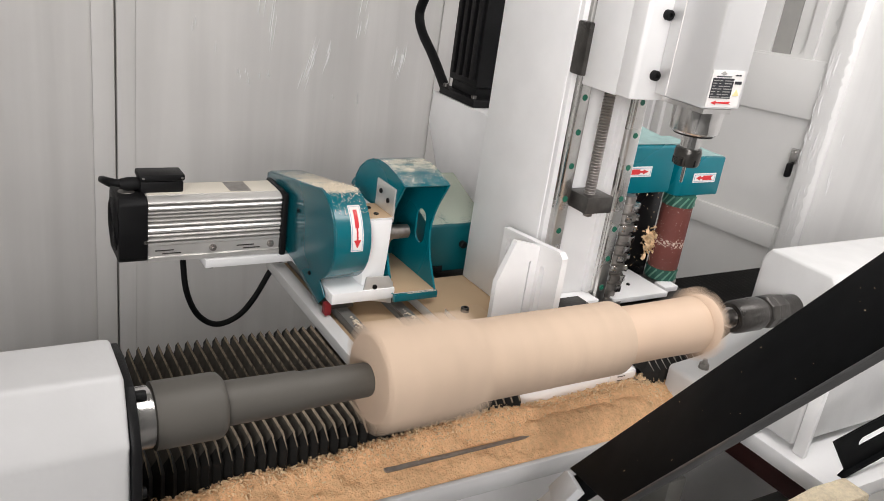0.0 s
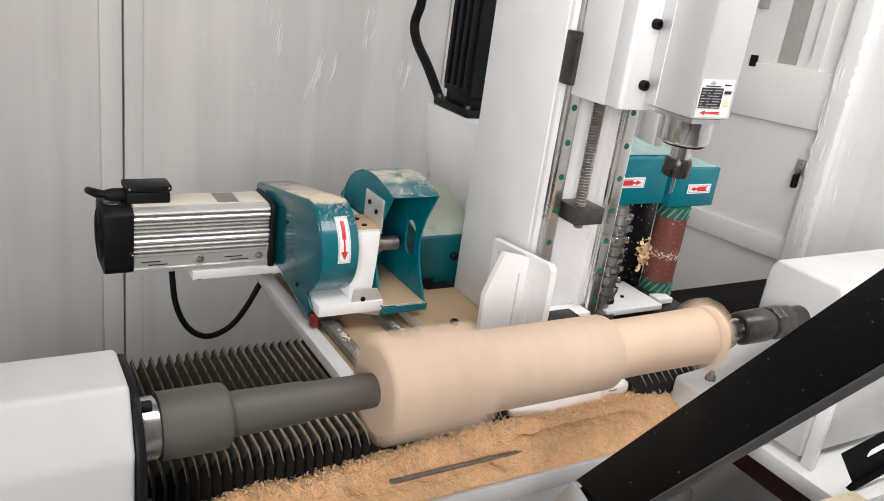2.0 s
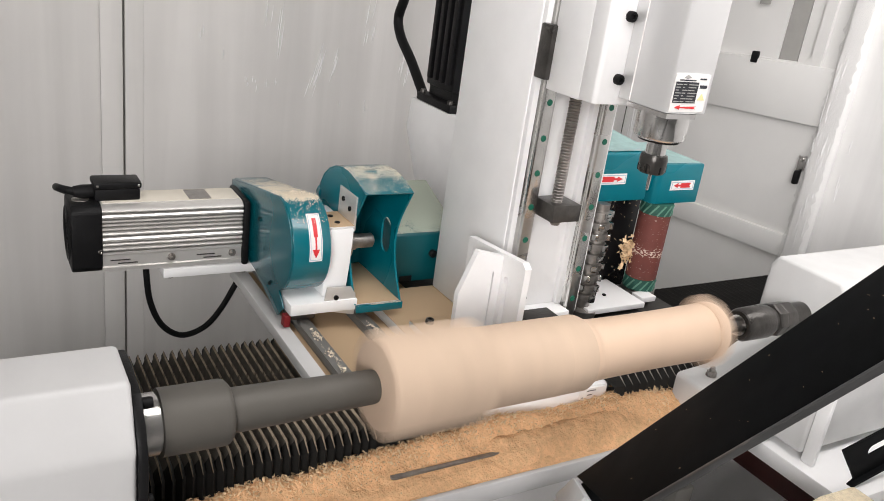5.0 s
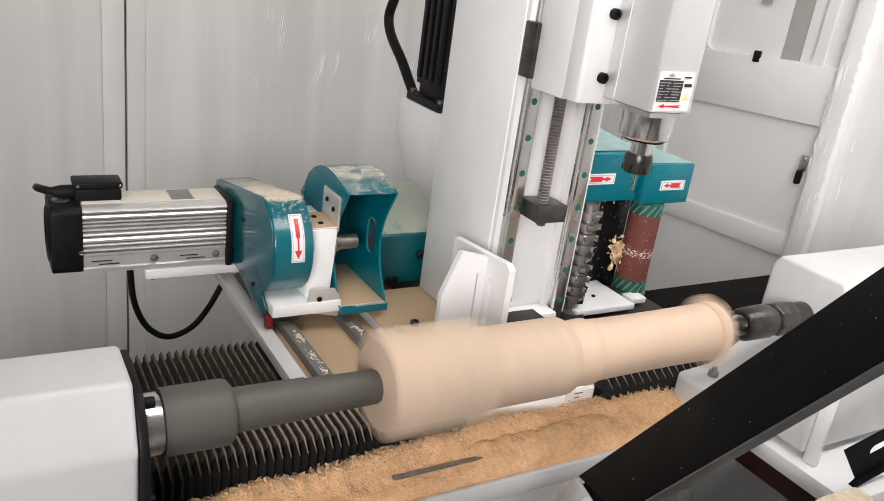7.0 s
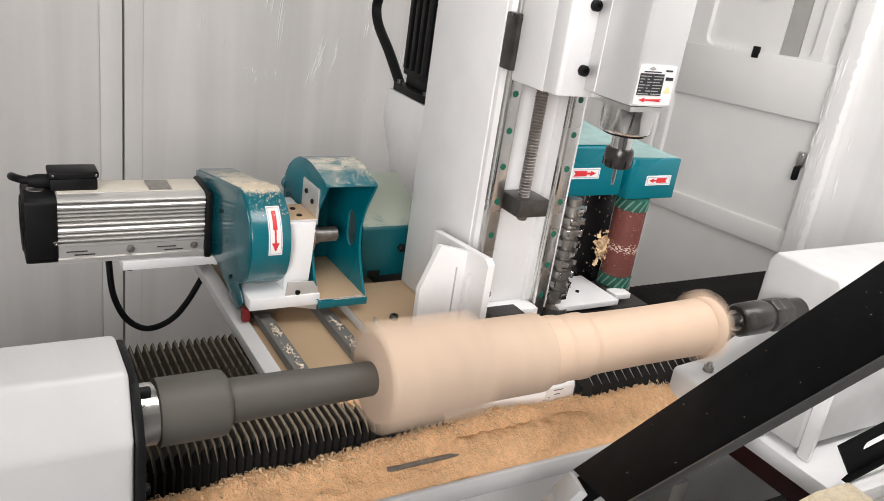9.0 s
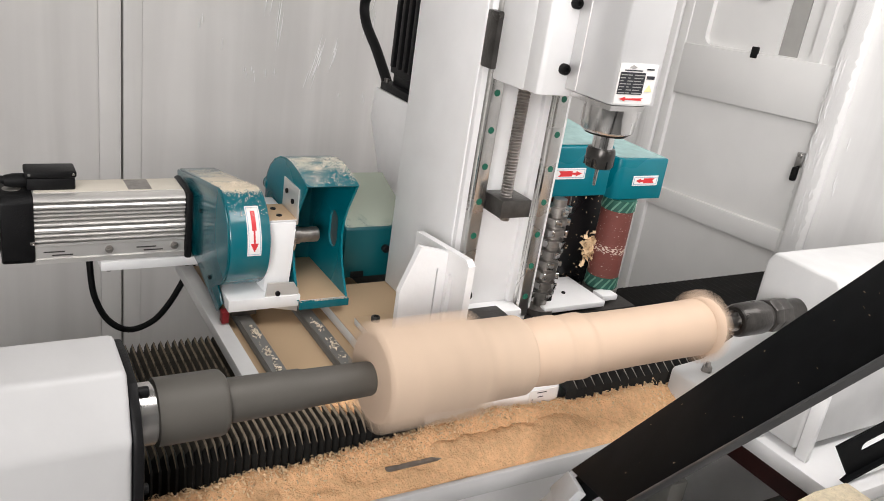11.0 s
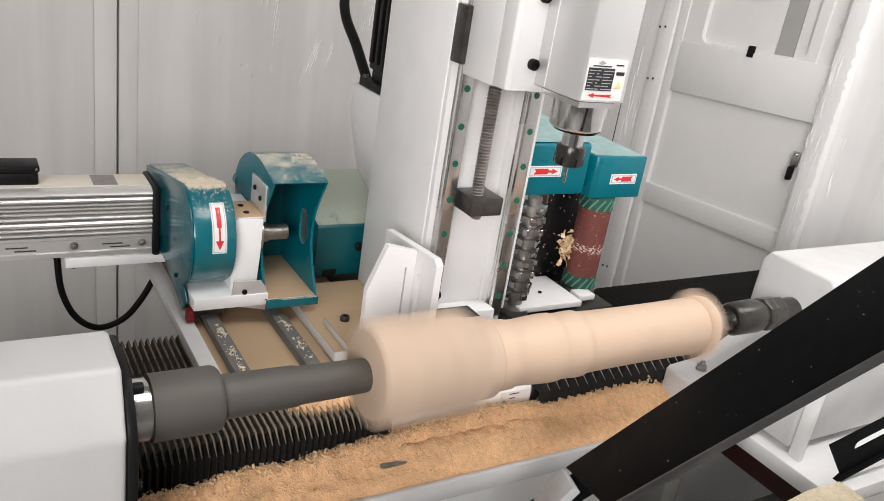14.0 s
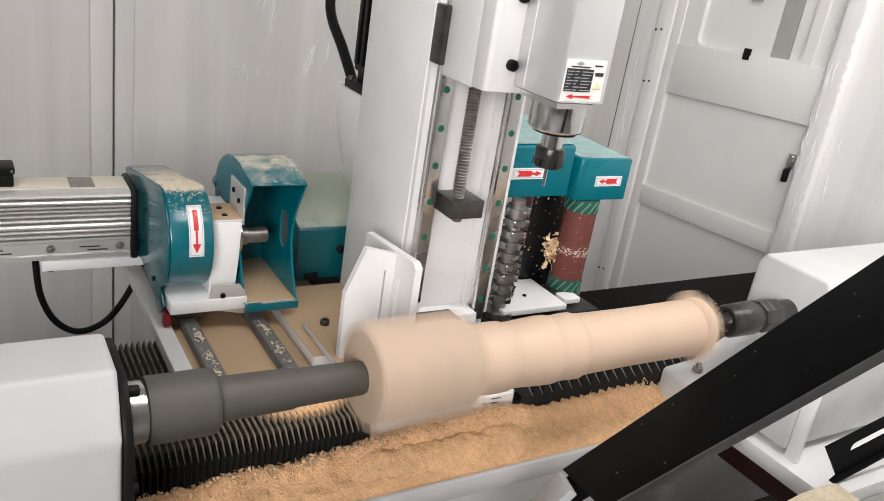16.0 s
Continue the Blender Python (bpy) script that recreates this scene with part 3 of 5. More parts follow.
part("rear_beam", box(-0.6, 1.78, 0.16, 0.43, 0.25, 0.86, 0.004), WHITE, bd)
part("front_beam", box(-0.6, 0.90, 0.045, 0.16, 0.55, 0.855, 0.004), WHITE, bd)
# apron darkened in its colour for the shade below the lip
part("apron", prism([(0.02, 0.862), (0.045, 0.862), (0.16, 0.60), (0.15, 0.59)], "x", -0.3, 0.98, 0.001), RAILANDSHADE, bd)
for x in (-0.5, 0.55, 1.6):
    part("leg", box(x - 0.05, x + 0.05, 0.05, 0.40, 0.0, 0.25, 0.004), SHADE, bd)
part("brace", box(1.02, 1.07, 0.05, 0.15, 0.1, 0.70, 0.004), SHADE, bd)
part("front_rail", box(0.85, 1.78, -0.06, 0.0, 0.60, 0.64, 0.004), SHADE, bd)

tr = thing("chip_tray", (0.5, 0.05, 0.862), "white steel chip tray full of sawdust", "tray")
part("floor_sheet", box(-0.12, 1.0, 0.0, 0.42, 0.862, 0.872, 0.001), WHITE, tr)
part("front_lip", box(-0.12, 0.99, -0.006, 0.004, 0.858, 0.892, 0.003), DIMWHITE, tr)


# sawdust bank
def dust_z(x, y):
    v = (y - 0.004) / 0.125
    hi = min(1.0, max(0.0, (x + 0.05) / 0.45))
    z = 0.8905 + (0.006 + 0.034 * hi) * min(v, 0.72) / 0.72 + 0.006 * fbm(x, y, 14) + 0.0035 * fbm(x, y, 60)
    z += 0.010 * math.exp(-((v - 0.80) / 0.22) ** 2) * (0.6 + 0.8 * noise.noise((x * 9, 2.2, 0)))
    z += 0.014 * min(1.0, max(0.0, (x - 0.34) / 0.2)) * min(1.0, max(0.0, (0.70 - x) / 0.12)) * math.exp(-((y - 0.080) / 0.024) ** 2)
    z += 0.007 * math.exp(-((y - 0.071) / 0.012) ** 2) - 0.03 * max(0.0, y - 0.080) / 0.05
    z += 0.012 * math.exp(-((x - 0.86) / 0.08) ** 2) * max(v, 0)
    if v < 0.05:
        z = min(z, 0.8915)
    return z


NX, NY = 300, 44
V = [(0.996 * i / NX - 0.03 + 0.02 * (i / NX), 0.002 + 0.128 * j / NY, 0) for i in range(NX + 1) for j in range(NY + 1)]
V = [(x, y, dust_z(x, y)) for x, y, z in V]
Fc = [(i * (NY + 1) + j, (i + 1) * (NY + 1) + j, (i + 1) * (NY + 1) + j + 1, i * (NY + 1) + j + 1) for i in range(NX) for j in range(NY)]
me = bpy.data.meshes.new("sawdust_bank")
me.from_pydata(V, [], Fc)
me.materials.append(SAWDUST)
for p in me.polygons:
    p.use_smooth = True
tagged(new("sawdust_bank", me), "heaped pale sawdust lying in the chip tray", "sawdust", kind="stuff")


def on_bank(r):
    x = r.uniform(-0.02, 0.97)
    y = 0.100 - abs(r.gauss(0, 0.03)) + 0.02 * r.random()
    y = min(max(y, 0.008), 0.126)
    return (x, y, dust_z(x, y) + 0.001)


flake_object("wood_shavings", *flakes(2600, on_bank, 0.0036, 3), (0.5, 0.06, 0.89), FLAKE, "curled pale shavings strewn over the sawdust", "shavings")


def on_ridge(r):
    x = 0.60 * r.random() ** 0.9
    y = 0.072 + r.gauss(0, 0.009)
    return (x, y, dust_z(x, min(max(y, 0.01), 0.126)) + 0.003)


flake_object("wood_shavings", *flakes(750, on_ridge, 0.0045, 17), (0.5, 0.1, 0.9), FLAKE, "coarse curled shavings along the back of the sawdust", "shavings")


def heap_right(r):
    a, d = r.uniform(0, 6.28), abs(r.gauss(0, 0.035))
    return (0.925 + d * math.cos(a) * 1.4, 0.095 + 0.03 * math.sin(a) * d / 0.035, 0.905 + 0.028 * math.exp(-(d / 0.04) ** 2) + r.uniform(0, 0.006))


flake_object("wood_shavings", *flakes(500, heap_right, 0.006, 8), (0.92, 0.09, 0.9), FLAKE, "loose heap of coarse curled wood shavings", "shavings")

sp = solo("steel_strip", prism([(0.352, 0.0340), (0.36, 0.0325), (0.62, 0.036), (0.62, 0.042), (0.352, 0.042)], "z", 0.9085, 0.9125, 0.001), WORNSTEEL, (0.5, 0.035, 0.9085), "thin bare steel strip half buried in sawdust", "strip")


# a low drift of sawdust that creeps along the tray and buries the strip
NX, NY = 90, 22
V = []
for i in range(NX + 1):
    for j in range(NY + 1):
        x, y = 0.585 + 0.35 * i / NX, 0.010 + 0.071 * j / NY
        u, v = i / NX, j / NY
        e = min(1.0, u / 0.12) * min(1.0, (1 - u) / 0.2) * math.sin(math.pi * v) ** 1.3
        V.append((x, y, 0.894 + 0.034 * v + 0.018 * e - 0.006 + 0.004 * fbm(x, y, 40) * e + 0.003 * fbm(x, y, 110) * e))
Fc = [(i * (NY + 1) + j, (i + 1) * (NY + 1) + j, (i + 1) * (NY + 1) + j + 1, i * (NY + 1) + j + 1) for i in range(NX) for j in range(NY)]
me = bpy.data.meshes.new("sawdust_drift")
me.from_pydata([(x - 0.7, y - 0.04, z - 0.9) for x, y, z in V], [], Fc)
me.materials.append(SAWDUST)
for p in me.polygons:
    p.use_smooth = True
drift = new("sawdust_drift", me)
drift.location = (0.7, 0.04, 0.9)
tagged(drift, "low drift of fresh sawdust over the tray", "sawdust", kind="stuff")


# ---- headstock ----
hp = [(-0.08, 0.80), (-0.08, 1.12), (-0.043, 1.185), (0.043, 1.185), (0.08, 1.12), (0.08, 0.80)]
hs = thing("headstock", (-0.2, 0, 0.8), "white painted headstock casting with black end plate", "headstock")
part("housing", prism(hp, "x", -0.6, -0.023, 0.007, seg=3), DIMWHITE, hs)
part("end_plate", prism([(-0.082, 0.85), (-0.083, 1.11), (-0.066, 1.142), (-0.040, 1.168), (0.02, 1.174), (0.06, 1.168), (0.083, 1.12), (0.082, 0.85)], "x", -0.023, -0.012, 0.003), BLACK, hs, "black end plate")
bolt(hs, (-0.012, -0.036, 1.152), "x", 0.0065, 0.012)
bolt(hs, (-0.012, -0.050, 1.035), "x", 0.0065, 0.010)
part("pedestal", box(-0.58, -0.05, -0.075, 0.16, 0.4, 0.80, 0.004), WHITE, hs)

dc = thing("drive_centre", (0, 0, AX), "dark grey spinning drive centre with polished ring", "drive centre")
part("ring", lathe([(-0.012, 0.034), (-0.011, 0.0362), (0.010, 0.0362), (0.0105, 0.034), (0.0125, 0.034)], "x", (0, 0, AX), 64), STEEL, dc, "polished steel ring")
part("body", lathe([(0.0125, 0.036), (0.0135, 0.0398), (0.085, 0.0400), (0.090, 0.0385), (0.094, 0.034), (0.096, 0.0275), (0.188, 0.0262), (0.193, 0.0245), (0.283, 0.0228), (0.287, 0.0215), (0.292, 0.006)], "x", (0, 0, AX), 64), GREY, dc)

# ---- workpiece ----
wp = thing("wood_workpiece", (0.62, 0, AX), "pale wooden baluster blank spinning between the lathe centres", "workpiece")


def billet(R, off, tilt=0.0):
    return [(R * math.cos(math.pi / 2 * k + math.pi / 4 + radians(d)), AX + R * math.sin(math.pi / 2 * k + math.pi / 4 + radians(d))) for k in range(4) for d in (-off, off)]


part("raw_end", prism(billet(0.0755, 7), "x", 0.287, 0.442, 0.002), RAWWOOD, wp, "rough square end of the blank")
part("tail_end", prism(billet(0.0625, 5), "x", 0.890, 0.915, 0.002), WOOD, wp, "rough square tail end")
part("turned_shaft", lathe([(0.43, 0.046), (0.444, 0.0485), (0.455, 0.0500), (0.470, 0.0514), (0.492, 0.0520), (0.506, 0.0512), (0.510, 0.0490), (0.525, 0.0487), (0.545, 0.0502), (0.565, 0.0516), (0.582, 0.0522), (0.590, 0.0518), (0.5925, 0.0500), (0.600, 0.0497), (0.612, 0.0502), (0.626, 0.0512), (0.636, 0.0512), (0.6385, 0.0490), (0.646, 0.0481), (0.67, 0.0472), (0.74, 0.0465), (0.80, 0.0467), (0.87, 0.0476), (0.897, 0.0480)], "x", (0, 0, AX), 72), WOOD, wp, "freshly turned shaft with beads", 50)
sleeve_a = part("rough_sleeve", lathe([(0.436, 0.0588), (0.575, 0.0588), (0.5755, 0.0575), (0.5755, 0.05)], "x", (0, 0, AX), 72, closed=False), RAWWOOD, wp, "roughly rounded part of the blank")
sleeve_b = part("rough_sleeve", lathe([(0.570, 0.0584), (0.709, 0.0584), (0.7125, 0.0570), (0.716, 0.048)], "x", (0, 0, AX), 72, closed=False), RAWWOOD, wp, "roughly rounded part of the blank")

# ---- tailstock ----
ts = thing("tailstock", (1.35, 0, 0.8), "white painted tailstock casting on a flat base", "tailstock")
tp = [(-0.085, 0.85), (-0.085, 1.15), (-0.058, 1.187), (0.076, 1.187), (0.09, 1.165), (0.09, 0.85)]
part("housing", prism(tp, "x", 1.155, 1.62, 0.006, seg=3), TONEDWHITE, ts)
part("front_rib", box(1.160, 1.172, -0.112, -0.0855, 0.8355, 1.0, 0.004), WHITE, ts)
part("base_plate", box(1.135, 1.75, -0.20, 0.10, 0.80, 0.835, 0.004), WHITE, ts)
part("gusset", prism([(0.956, 0.885), (0.956, 0.965), (0.961, 0.971), (1.035, 0.977), (1.156, 1.045), (1.156, 0.836), (1.0, 0.86)], "y", -0.02, 0.076, 0.004), TONEDWHITE, ts)
hexnut(ts, (1.005, 0.038, 0.9745), "z", 0.009, 0.010, "bolt")
part("spacer", box(1.145, 1.75, -0.185, 0.09, 0.755, 0.799, 0.002), OXIDE, ts, "dark red spacer under the base")
part("way_wiper", box(1.128, 1.145, -0.195, -0.155, 0.762, 0.796, 0.002), RED, ts, "red rubber way wiper")
lc = thing("live_centre", (1.08, 0, AX), "oily dark steel live centre in the tailstock", "live centre")
part("body", lathe([(0.988, 0.019), (0.989, 0.0265), (0.994, 0.0295), (1.050, 0.0305), (1.056, 0.029), (1.058, 0.0245), (1.16, 0.0245)], "x", (0, 0, AX), 56), DARKSTEEL, lc)
part("collar", lathe([(1.0665, 0.0246), (1.068, 0.0290), (1.071, 0.0308), (1.085, 0.0310), (1.0865, 0.0300), (1.088, 0.0310), (1.110, 0.0310), (1.114, 0.0295), (1.117, 0.0247)], "x", (0, 0, AX), 8), DARKSTEEL, lc, "worn hexagonal locking collar", 20)
part("seal", lathe([(0.9875, 0.0192), (0.9862, 0.0205), (0.9862, 0.0255), (0.9885, 0.0262)], "x", (0, 0, AX), 56, closed=False), OILY, lc, "black dusty seal")
part("bearing_ring", lathe([(0.986, 0.0145), (0.9855, 0.0185), (0.989, 0.0190)], "x", (0, 0, AX), 40), STEEL, lc)
part("point", lathe([(0.915, 0.004), (0.935, 0.0105), (0.945, 0.0118), (0.99, 0.0125)], "x", (0, 0, AX), 40), DARKSTEEL, lc)


# ---- bellows: each fold is a stiff piece that slides ----
FOLDS = []


def fold_mesh(h, zt, depth, dusty):
    """One fold: a ridge across the bed with cut corners that run down its ends."""
    bm = bmesh.new()
    rows = []
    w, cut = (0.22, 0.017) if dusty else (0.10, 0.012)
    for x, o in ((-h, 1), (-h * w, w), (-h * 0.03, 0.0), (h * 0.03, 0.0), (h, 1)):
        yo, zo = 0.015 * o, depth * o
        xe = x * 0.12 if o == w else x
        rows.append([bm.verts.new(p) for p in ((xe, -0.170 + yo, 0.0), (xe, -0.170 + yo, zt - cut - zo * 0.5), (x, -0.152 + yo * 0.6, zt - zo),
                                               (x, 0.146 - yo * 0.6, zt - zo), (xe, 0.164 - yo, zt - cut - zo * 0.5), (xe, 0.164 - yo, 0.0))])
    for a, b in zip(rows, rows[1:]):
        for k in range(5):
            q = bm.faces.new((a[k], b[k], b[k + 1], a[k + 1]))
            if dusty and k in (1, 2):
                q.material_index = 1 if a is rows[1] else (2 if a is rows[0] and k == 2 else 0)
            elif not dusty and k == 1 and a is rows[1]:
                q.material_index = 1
    bmesh.ops.recalc_face_normals(bm, faces=bm.faces)
    me = bpy.data.meshes.new("fold")
    bm.to_mesh(me)
    bm.free()
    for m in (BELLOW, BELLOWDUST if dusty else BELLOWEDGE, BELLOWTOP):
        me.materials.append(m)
    return me


def bellows(x0, x1, n, h, end, label):
    """n folds between a fixed end and the carriage; end tells which side moves."""
    th = thing("bellows", ((x0 if end > 0 else x1), 0.25, 0.872), label, "bellows", "way-cover bellows of the lathe")
    me = fold_mesh(h, 0.097, 0.022, end > 0)
    for i in range(n):
        f = new("fold", me)
        f.parent = th
        x = x0 + (x1 - x0) * (i + 0.5) / n
        f.location = (x - th.location.x, 0, 0)
        FOLDS.append((f, x - th.location.x, (i + 0.5) / n if end > 0 else 1 - (i + 0.5) / n))
    return th


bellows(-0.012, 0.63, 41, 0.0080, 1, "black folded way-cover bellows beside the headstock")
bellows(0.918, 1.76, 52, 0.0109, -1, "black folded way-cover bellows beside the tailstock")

# ---- carriage ----
ca = riding(thing("carriage", (0.6, 0.3, 0.9), "white carriage with bare steel cross rails and dust", "carriage"))
part("saddle", box(0.642, 0.912, 0.161, 0.46, 0.885, 0.970, 0.003), WHITE, ca)
part("front_apron", box(0.640, 0.915, 0.112, 0.160, 0.880, 0.949, 0.004), WHITE, ca)
part("side_beam", box(0.375, 0.402, 0.17, 0.66, 0.972, 0.993, 0.002), TONEDWHITE, ca)
part("deck", box(0.402, 0.700, 0.165, 0.66, 0.9705, 0.978, 0.001), WHITEDUST, ca)
# right part of the deck, in a near-black material
part("cross_plate", box(0.7005, 0.912, 0.165, 0.66, 0.9705, 0.978, 0.001), OILY, ca, "dark plate below the tools")
for x in (0.432, 0.543):
    part("rail", prism([(x - 0.0115, 0.978), (x - 0.0115, 0.984), (x - 0.008, 0.988), (x - 0.0115, 0.992), (x - 0.0115, 0.995), (x + 0.0115, 0.995), (x + 0.0115, 0.992), (x + 0.008, 0.988), (x + 0.0115, 0.984), (x + 0.0115, 0.978)], "y", 0.168, 0.66, 0), RAILANDSHADE, ca)
part("label_plate", box(0.850, 0.912, 0.1105, 0.1119, 0.920, 0.944, 0), STICKER, ca, "worn white label plate")
for x, w, z in ((0.856, 0.003, 0.926), (0.866, 0.020, 0.9385), (0.868, 0.012, 0.930)):
    part("bar", box(x, x + w, 0.1100, 0.1104, z, z + 0.0016, 0), INK, ca)


def rail_flakes(r):
    x, y = r.choice((0.432, 0.543)) + r.gauss(0, 0.0035), r.choice((0.22, 0.26, 0.275, 0.33, 0.345)) + r.gauss(0, 0.009)
    return (x, max(0.18, y), 0.9965)


riding(flake_object("wood_shavings", *flakes(170, rail_flakes, 0.0040, 21), (0.49, 0.3, 0.995), PALECHIP, "pale chips lying along the cross rails", "shavings"))

# sawdust pushed along in front of the carriage, on top of the bellows
NX, NY = 60, 36
V = []
for i in range(NX + 1):
    for j in range(NY + 1):
        u, v = 2 * i / NX - 1, 2 * j / NY - 1
        e = max(0.0, 1 - u * u - v * v * 0.9)
        x, y = 0.545 + 0.085 * u, 0.168 + 0.052 * v
        V.append((x - 0.545, y - 0.15, -0.012 + 0.020 * e ** 0.7 + 0.005 * fbm(x, y, 50) * e))
Fc = [(i * (NY + 1) + j, (i + 1) * (NY + 1) + j, (i + 1) * (NY + 1) + j + 1, i * (NY + 1) + j + 1) for i in range(NX) for j in range(NY)]
me = bpy.data.meshes.new("sawdust_heap")
me.from_pydata(V, [], Fc)
me.materials.append(SAWDUST)
for p in me.polygons:
    p.use_smooth = True
heap = new("sawdust_heap", me)
heap.location = (0.545, 0.15, 0.965)
riding(tagged(heap, "small heap of fresh sawdust on the bellows", "sawdust", kind="stuff"))


def on_heap(r):
    a, d = r.uniform(0, 6.28), math.sqrt(r.random())
    return (0.545 + 0.085 * d * math.cos(a), 0.168 + 0.050 * d * math.sin(a), 0.953 + 0.020 * max(0.0, 1 - d * d) ** 0.7 + 0.003)


riding(flake_object("wood_shavings", *flakes(500, on_heap, 0.0036, 61), (0.545, 0.15, 0.965), FLAKE, "fine shavings on a heap of sawdust", "shavings"))

# ---- tool column ----
tc_ = riding(thing("tool_column", (0.82, 0.35, 0.98), "tall white steel tool column with vertical guide rails", "column"))
part("base_plate", box(0.585, 0.912, 0.222, 0.475, 0.9785, 1.0, 0.002), WHITEDUST, tc_, "base plate under fine dust")
part("stop_block", box(0.602, 0.6755, 0.165, 0.318, 1.0005, 1.0142, 0.002), WHITEDUST, tc_)
bolt(tc_, (0.632, 0.296, 1.014), "z", 0.008, 0.009, "bolt", DARKSTEEL)
part("column", box(0.735, 0.926, 0.256, 0.472, 1.0, 2.3, 0.004), WHITE, tc_)
part("rail_seat", box(0.738, 0.784, 0.246, 0.257, 1.03, 2.2, 0.001), WHITE, tc_)
part("rail_seat", box(0.870, 0.924, 0.246, 0.257, 1.03, 2.2, 0.001), WHITE, tc_)
part("foot", box(0.736, 0.880, 0.212, 0.256, 1.0, 1.05, 0.003), WHITE, tc_)
for x, zc in ((0.759, 1.4330), (0.893, 1.4270)):
    pr = [(x - 0.0125, 0.254), (x - 0.0125, 0.248), (x - 0.0095, 0.245), (x - 0.0080, 0.241), (x - 0.0095, 0.237), (x - 0.0125, 0.234), (x - 0.0125, 0.230), (x - 0.0105, 0.227),
          (x + 0.0105, 0.227), (x + 0.0125, 0.230), (x + 0.0125, 0.234), (x + 0.0095, 0.237), (x + 0.0080, 0.241), (x + 0.0095, 0.245), (x + 0.0125, 0.248), (x + 0.0125, 0.254)]
    rl = part("guide_rail", prism(pr, "z", 1.028, 2.2, 0.0004), RAIL, tc_, "ground steel guide rail")
    for k in range(-9, 7):
        part("cap", lathe([(0.2272, 0.0056), (0.2262, 0.0053)], "y", (x, 0, zc - 0.06 * k), 14), GREENCAP, rl, "green plug")
# ball screw with a real thread
turns, z0, pitch = 160, 1.255, 0.0052
ringp = []
for i in range(turns * 4 + 1):
    z = z0 + pitch * i / 4
    rr = [0.0106, 0.0098, 0.0080, 0.0098][i % 4]
    ringp.append((z, rr))
part("ball_screw", lathe(ringp, "z", (0.801, 0.214, 0), 18), WORNSTEEL, tc_, "threaded steel ball screw", 0)
part("screw_bearing", box(0.779, 0.838, 0.190, 0.248, 1.236, 1.266, 0.0015), DARKSTEEL, tc_, "dark steel screw bearing block")
bolt(tc_, (0.806, 0.214, 1.236), "-z", 0.0085, 0.012, "nut", WORNSTEEL)
part("tool_post", box(0.742, 0.812, 0.13, 0.2, 1.0505, 1.072, 0.003), OILY, tc_, "dark steel turning tool block")
part("tool_bit", prism([(0.76, 0.062), (0.775, 0.058), (0.80, 0.13), (0.76, 0.13)], "z", 1.068, 1.082, 0.001), WORNSTEEL, tc_)
# servo bracket and servo behind the column
part("bracket_web", box(0.89, 1.09, 0.4725, 0.56, 1.0, 1.262, 0.003), WHITE, tc_)
part("servo_bracket", prism([(0.5605, 1.266), (1.052, 1.265), (1.062, 1.185), (0.935, 0.985), (0.5605, 0.985)], "x", 0.953, 1.10, 0.003), WHITE, tc_)
sv = part("servo_motor", box(0.964, 1.105, 0.869, 1.004, 1.312, 1.80, 0.005), BLACK, tc_, "black finned servo motor")
for k in range(4):
    part("fin", box(0.955, 0.964, 0.880 + 0.031 * k, 0.895 + 0.031 * k, 1.330, 1.80, 0.001), BLACK, sv)
part("flange", box(0.953, 1.117, 0.854, 1.025, 1.2665, 1.286, 0.002), BLACK, sv)
part("stand", box(0.972, 1.10, 0.882, 0.997, 1.286, 1.312, 0.002), BLACK, sv)
for y in (1.008, 0.868):
    bolt(sv, (0.961, y, 1.286), "z", 0.007, 0.009, "bolt", DARKSTEEL)
cp_ = smooth_path([(0.990, 1.042, 1.259), (0.987, 1.081, 1.297), (0.987, 1.141, 1.345), (0.987, 1.215, 1.396), (0.987, 1.241, 1.441), (0.987, 1.221, 1.489), (0.990, 1.202, 1.534), (1.028, 1.125, 1.611), (1.067, 1.061, 1.688), (1.079, 0.997, 1.739)], 9)
part("conduit", tube(cp_, 0.0135, 14), BLACK, tc_, "black flexible cable conduit")

# ---- slotted tool bracket ----
tb = riding(thing("tool_bracket", (0.655, 0.2, 1.0), "white steel bracket of two slotted plates", "bracket"))
part("gusset_plate", plate([(0.609, 1.0145), (0.608, 1.126), (0.636, 1.199), (0.660, 1.193), (0.687, 1.186), (0.687, 1.0145)], [slot_loop((0.671, 1.11), 0.003, 0.10)], "y", 0.183, 0.194), WHITE, tb)
part("slotted_plate", plate([(0.122, 1.0145), (0.292, 1.0145), (0.292, 1.180), (0.132, 1.195), (0.122, 1.187)], [slot_loop((0.168, 1.085), 0.012, 0.14), slot_loop((0.272, 1.13), 0.010, 0.07)], "x", 0.6875, 0.6995), WHITE, tb)
bolt(tb, (0.6995, 0.150, 1.125), "x", 0.008, 0.018)
bolt(tb, (0.6875, 0.168, 1.04), "-x", 0.008, 0.010)
part("foot", box(0.676, 0.736, 0.19, 0.25, 1.0005, 1.0135, 0.001), WHITE, tb)

# ---- spindle head ----
sh = riding(thing("spindle_head", (0.85, 0.15, 1.45), "white spindle slide carrying a silver engraving spindle", "spindle head"))
part("slide", box(0.742, 0.935, 0.14, 0.224, 1.456, 2.0, 0.003), WHITE, sh)
part("clamp_block", prism([(0.742, 0.14), (0.742, 0.108), (0.748, 0.104), (0.812, 0.104), (0.83, 0.135), (0.83, 0.14)], "z", 1.458, 2.0, 0.002), WHITE, sh)
for z in (1.497, 1.588, 1.70, 1.81):
    bolt(sh, (0.779, 0.104, z), "-y", 0.008, 0.009)
